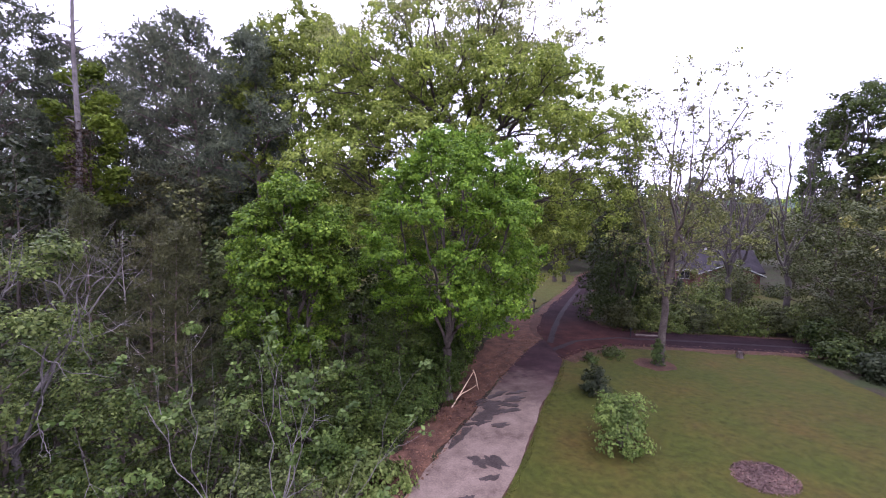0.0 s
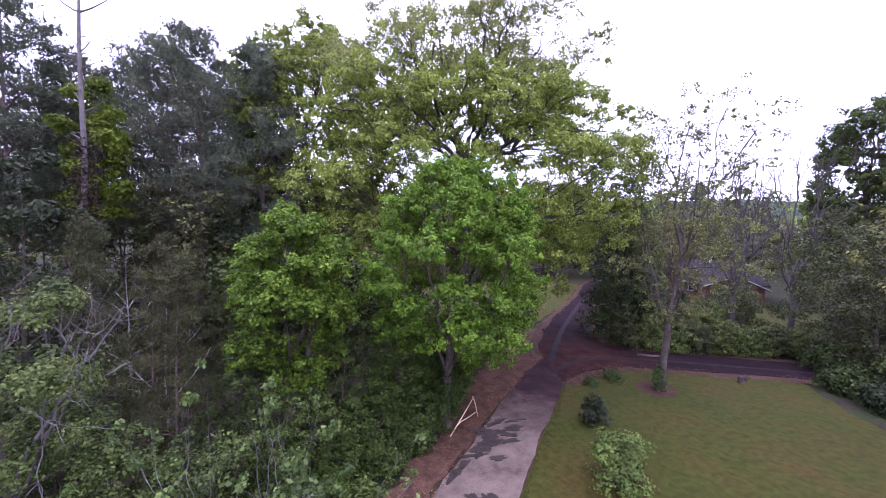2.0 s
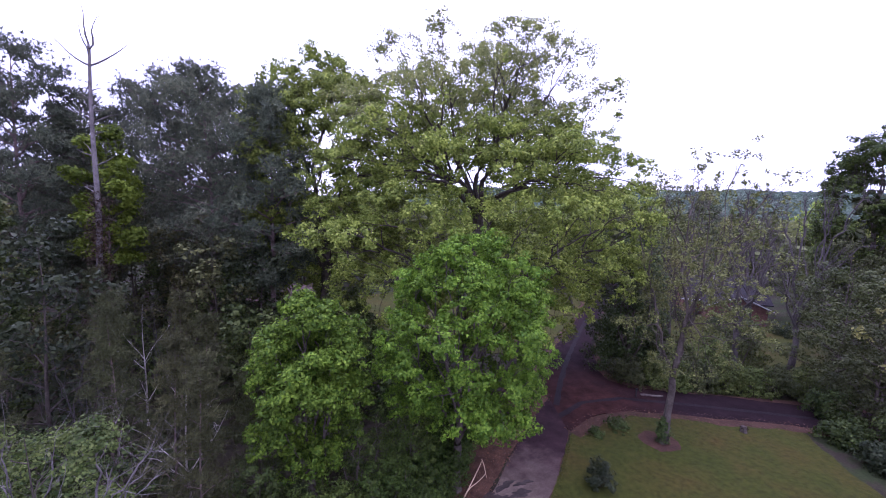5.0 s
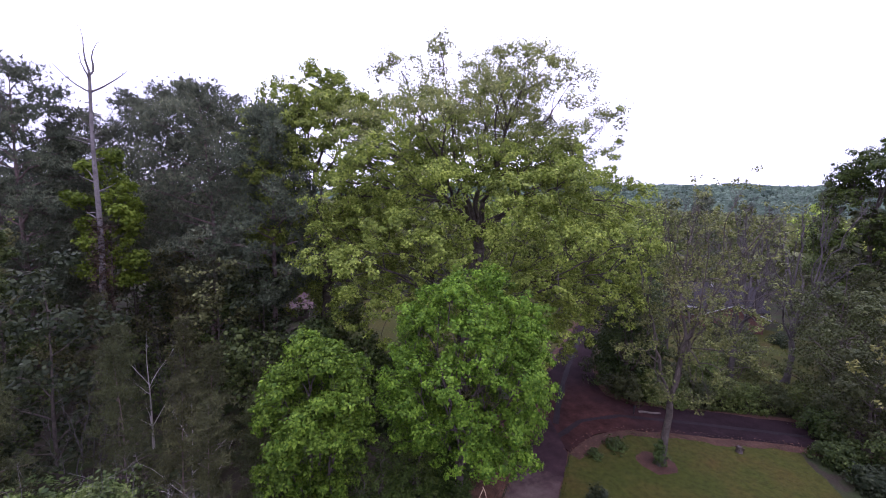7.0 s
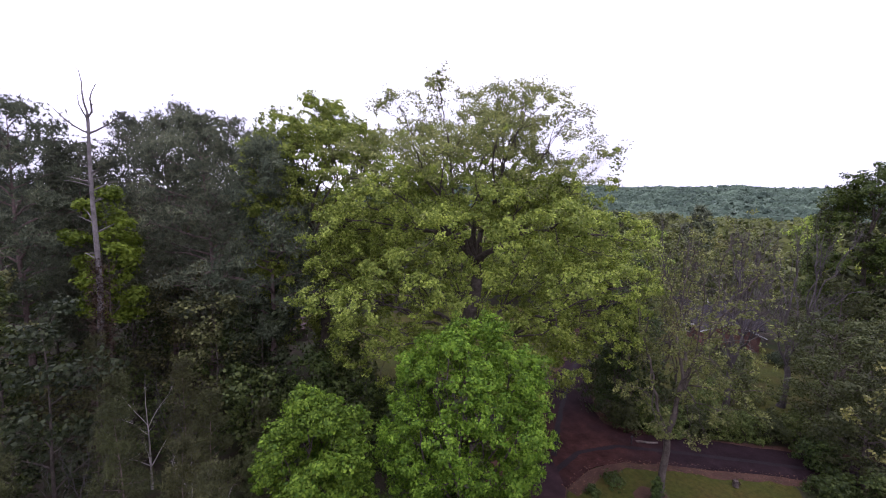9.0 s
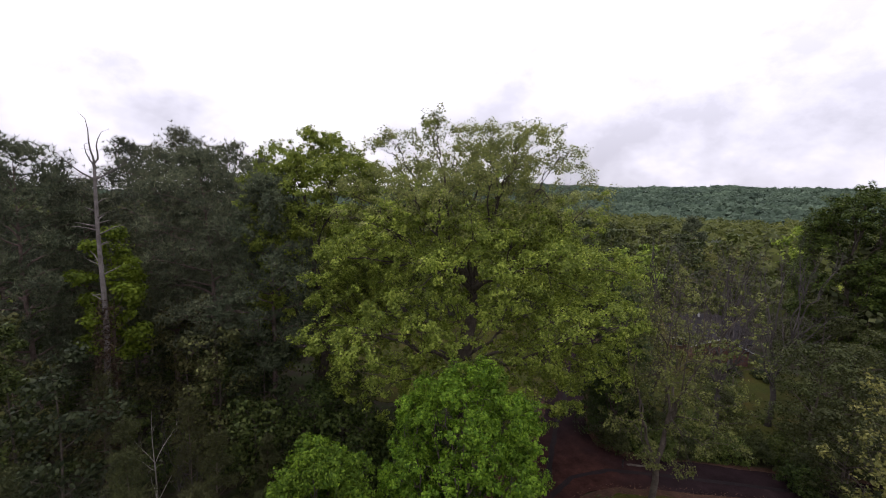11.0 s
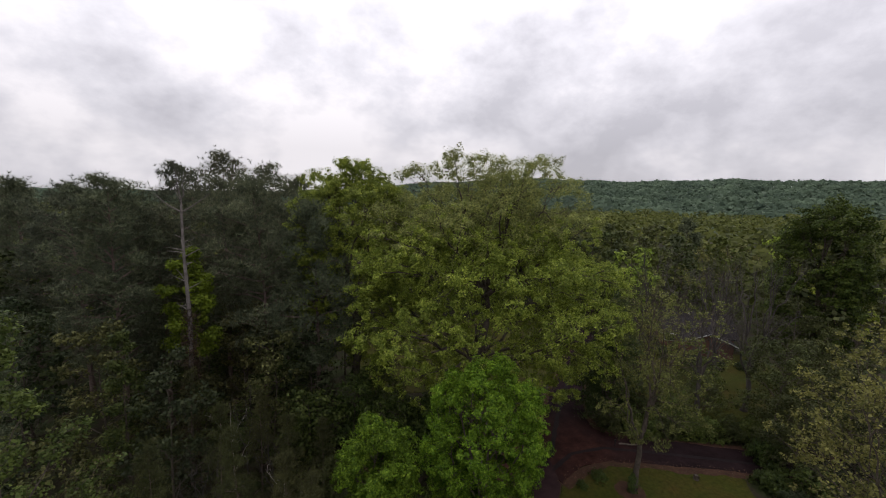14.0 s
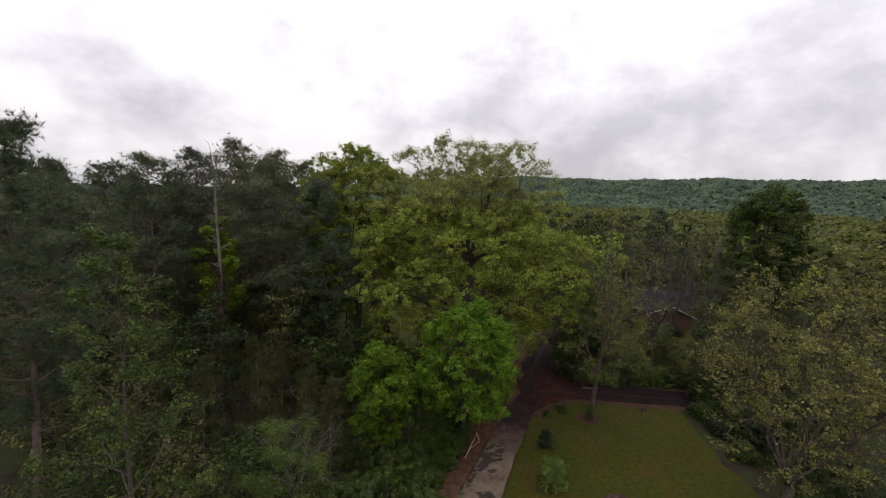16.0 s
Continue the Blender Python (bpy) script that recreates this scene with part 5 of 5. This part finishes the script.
def branch(x, y, label, lines):
    rng = np.random.default_rng(17)
    ob = thing("fallen_branch", x, y, label, "branch")
    co = []
    for a, b, r in lines:
        tube(co, curve(rng, np.array(a), np.array(b), 0.03, 5, 0.015), np.linspace(r, r * 0.5, 5), 6)
    put("limb", faces_mesh("limb", np.concatenate(co), 4), PALE_WOOD, ob)


branch(4.2, 16.5, "pale broken branches leaning at the verge", (((-0.75, -0.95, 0.02), (0.75, 0.75, 1.05), 0.035), ((-0.35, -0.5, 0.3), (0.85, 0.5, 0.42), 0.03), ((0.72, 0.72, 1.15), (1.05, 0.75, 0.02), 0.03)))


def log(x, y, turn, length, r, label):
    rng = np.random.default_rng(18)
    ob = thing("log", x, y, label, "log", z=r)
    ob.rotation_euler = (0, 0, radians(turn))
    co = []
    tube(co, curve(rng, np.array((-length / 2, 0, 0)), np.array((length / 2, 0, 0)), 0, 6, 0.015), np.linspace(r, r * 0.85, 6), 9)
    put("bark", faces_mesh("bark", np.concatenate(co), 4), POST_WOOD, ob)


log(21.0, 24.9, -14, 1.7, 0.09, "weathered log lying beside the lane")


def stump(x, y):
    rng = np.random.default_rng(19)
    ob = thing("stump", x, y, "small rusty stump with sprouts at the lane's edge", "stump")
    bm = bmesh.new()
    bmesh.ops.create_cone(bm, cap_ends=True, segments=12, radius1=0.22, radius2=0.14, depth=0.5)
    for v in bm.verts:
        v.co.z += 0.22
        v.co += Vector(rng.normal(size=3) * 0.015)
    part("wood", bm, POST_WOOD, ob)
    crown_of("sprout", rng, np.array([(0.15 * math.cos(a), 0.15 * math.sin(a), 0.35 + 0.1 * (a % 1)) for a in range(9)]), 0.16, 14, 0.09, LEAF_RUST, ob)


stump(23.9, 19.6)


def mulch_ring(x, y, rx, ry, turn):
    rng = np.random.default_rng(20)
    ob = thing("mulch_ring", x, y, "low round mound of brown bark mulch on the lawn", "mulch")
    ob.rotation_euler = (0, 0, radians(turn))
    bm = bmesh.new()
    rings = []
    for k, f in enumerate((1.0, 0.8, 0.5, 0.2)):
        rings.append([bm.verts.new((rx * f * math.cos(a) * (1 + 0.05 * math.sin(5 * a)), ry * f * math.sin(a) * (1 + 0.06 * math.sin(4 * a + 1)), 0.03 + 0.11 * (1 - f * f) ** 0.7)) for a in np.linspace(0, 2 * math.pi, 40)[:-1]])
    for a, b in zip(rings, rings[1:]):
        for i in range(39):
            bm.faces.new((a[i], a[(i + 1) % 39], b[(i + 1) % 39], b[i]))
    bm.faces.new(rings[-1])
    part("mound", bm, MULCH, ob)
    k = 1500
    a, f = rng.uniform(0, 7, k), np.sqrt(rng.uniform(0, 1.05, k))
    at = np.stack([rx * f * np.cos(a), ry * f * np.sin(a), 0.06 + 0.11 * np.clip(1 - f * f, 0, 1) ** 0.7], 1)
    chips = put("mulch_litter", faces_mesh("mulch_litter", leaves(rng, at, 0.11, 0.04, 1.2), 4), CHIP, ob)
    tagged(chips, "loose bark chips", kind="stuff")


CHIP = leaf_material("bark_chips", (0.0275, 0.0150, 0.0125), (0.1210, 0.0825, 0.0720), 0.05)
mulch_ring(13.3, 8.85, 1.12, 0.92, 10)
sheet("soil_ring", [(17.4 + 1.25 * math.cos(a), 19.2 + 1.05 * math.sin(a)) for a in np.linspace(0, 6.1, 14)], 0.056, SOIL, "bare soil round the foot of the lawn tree", 0.25, 0.1, 9, 0.1)

# dark patches left on the driveway
drive = bpy.data.objects["driveway"]
rng = np.random.default_rng(23)
for i, (x, y, rx, ry, turn) in enumerate(((3.55, 11.25, 0.2, 0.32, 50), (4.15, 11.15, 0.22, 0.5, 40), (3.75, 10.3, 0.3, 0.12, 20), (3.3, 13.0, 0.2, 0.6, -38), (4.9, 14.6, 0.55, 0.4, 20), (5.9, 14.8, 0.5, 0.2, 10), (5.4, 15.6, 0.7, 0.22, 15),
                                          (6.7, 15.9, 0.5, 0.2, 0), (6.0, 16.5, 0.45, 0.18, 25), (4.2, 13.9, 0.45, 0.12, 10), (5.2, 13.6, 0.4, 0.12, 5), (5.3, 15.1, 0.5, 0.35, 40), (4.5, 14.1, 0.3, 0.2, 60), (6.3, 15.3, 0.3, 0.15, 10), (5.0, 15.9, 0.35, 0.12, 20), (7.1, 16.6, 0.4, 0.12, 5), (1.6, 7.9, 0.22, 0.5, -35), (2.6, 9.4, 0.3, 0.1, 30))):
    c, s_ = math.cos(radians(turn)), math.sin(radians(turn))
    ring = [(1.3 * f * rx * math.cos(a), 1.3 * f * ry * math.sin(a)) for a, f in zip(np.linspace(0, 6.0, 22), 0.9 + 0.28 * np.sin(2 * np.linspace(0, 6.0, 22) + 1.7 * i) + 0.2 * np.sin(5 * np.linspace(0, 6.0, 22) + i) + rng.uniform(-0.1, 0.1, 22))]
    sheet("patch", [(x + c * p - s_ * q, y + s_ * p + c * q) for p, q in ring], 0.0735 + 0.0012 * i, DAMP, "dark damp patch", 0.2, 0.01, 30 + i, 0.02, drive, kind="")


def along(rng, pts, count, inner, outer):
    """Places strewn beside a line, from inner to outer metres to its right."""
    p = np.array(pts, float)
    far = np.concatenate([[0], np.cumsum(np.linalg.norm(np.diff(p, axis=0), axis=1))])
    u = rng.uniform(0, far[-1], count)
    at = np.stack([np.interp(u, far, p[:, n]) for n in range(2)], 1)
    ahead = unit(np.stack([np.interp(np.minimum(u + 0.3, far[-1]), far, p[:, n]) for n in range(2)], 1) - np.stack([np.interp(np.maximum(u - 0.3, 0), far, p[:, n]) for n in range(2)], 1))
    return at + np.stack([ahead[:, 1], -ahead[:, 0]], 1) * rng.uniform(inner, outer, (count, 1))


def strewn(name, label, category, at, z, size, mat, seed, upward):
    rng = np.random.default_rng(seed)
    places = np.concatenate([at, z + rng.uniform(0.004, 0.02, (len(at), 1))], 1)
    tagged(put(name, faces_mesh(name, leaves(rng, places, size, size * 0.55, upward), 4), mat), label, category, "", "stuff")


# litter on the verge and lane edges, ragged grass along the paving
LEAF_LITTER = leaf_material("dry_leaves", (0.0291, 0.0151, 0.0092), (0.1107, 0.0622, 0.0361), 0.05)
LEAF_FRINGE = leaf_material("fringe_grass", (0.0354, 0.0386, 0.0076), (0.0635, 0.0622, 0.0126), 0.4)
rng = np.random.default_rng(51)
strewn("leaf_litter", "dry brown leaves strewn over the straw verge", "leaves", np.concatenate([along(rng, DRIVE_L[2:], 3200, -1.6, 0.15), along(rng, ROAD_LEFT[::-1], 900, -1.2, 0.3), along(rng, ROAD_LOW, 1300, -0.5, 0.9)]), 0.072, 0.11, LEAF_LITTER, 52, 3.0)
strewn("edge_grass", "ragged grass along the edges of the paving", "grass", np.concatenate([along(rng, DRIVE_R[::-1], 2600, 0.0, 0.3), along(rng, ROAD_LOW, 1500, 0.3, 1.1), along(rng, ROAD_UP[1:], 1500, 0.2, 1.0)]), 0.055, 0.07, LEAF_FRINGE, 53, 1.2)
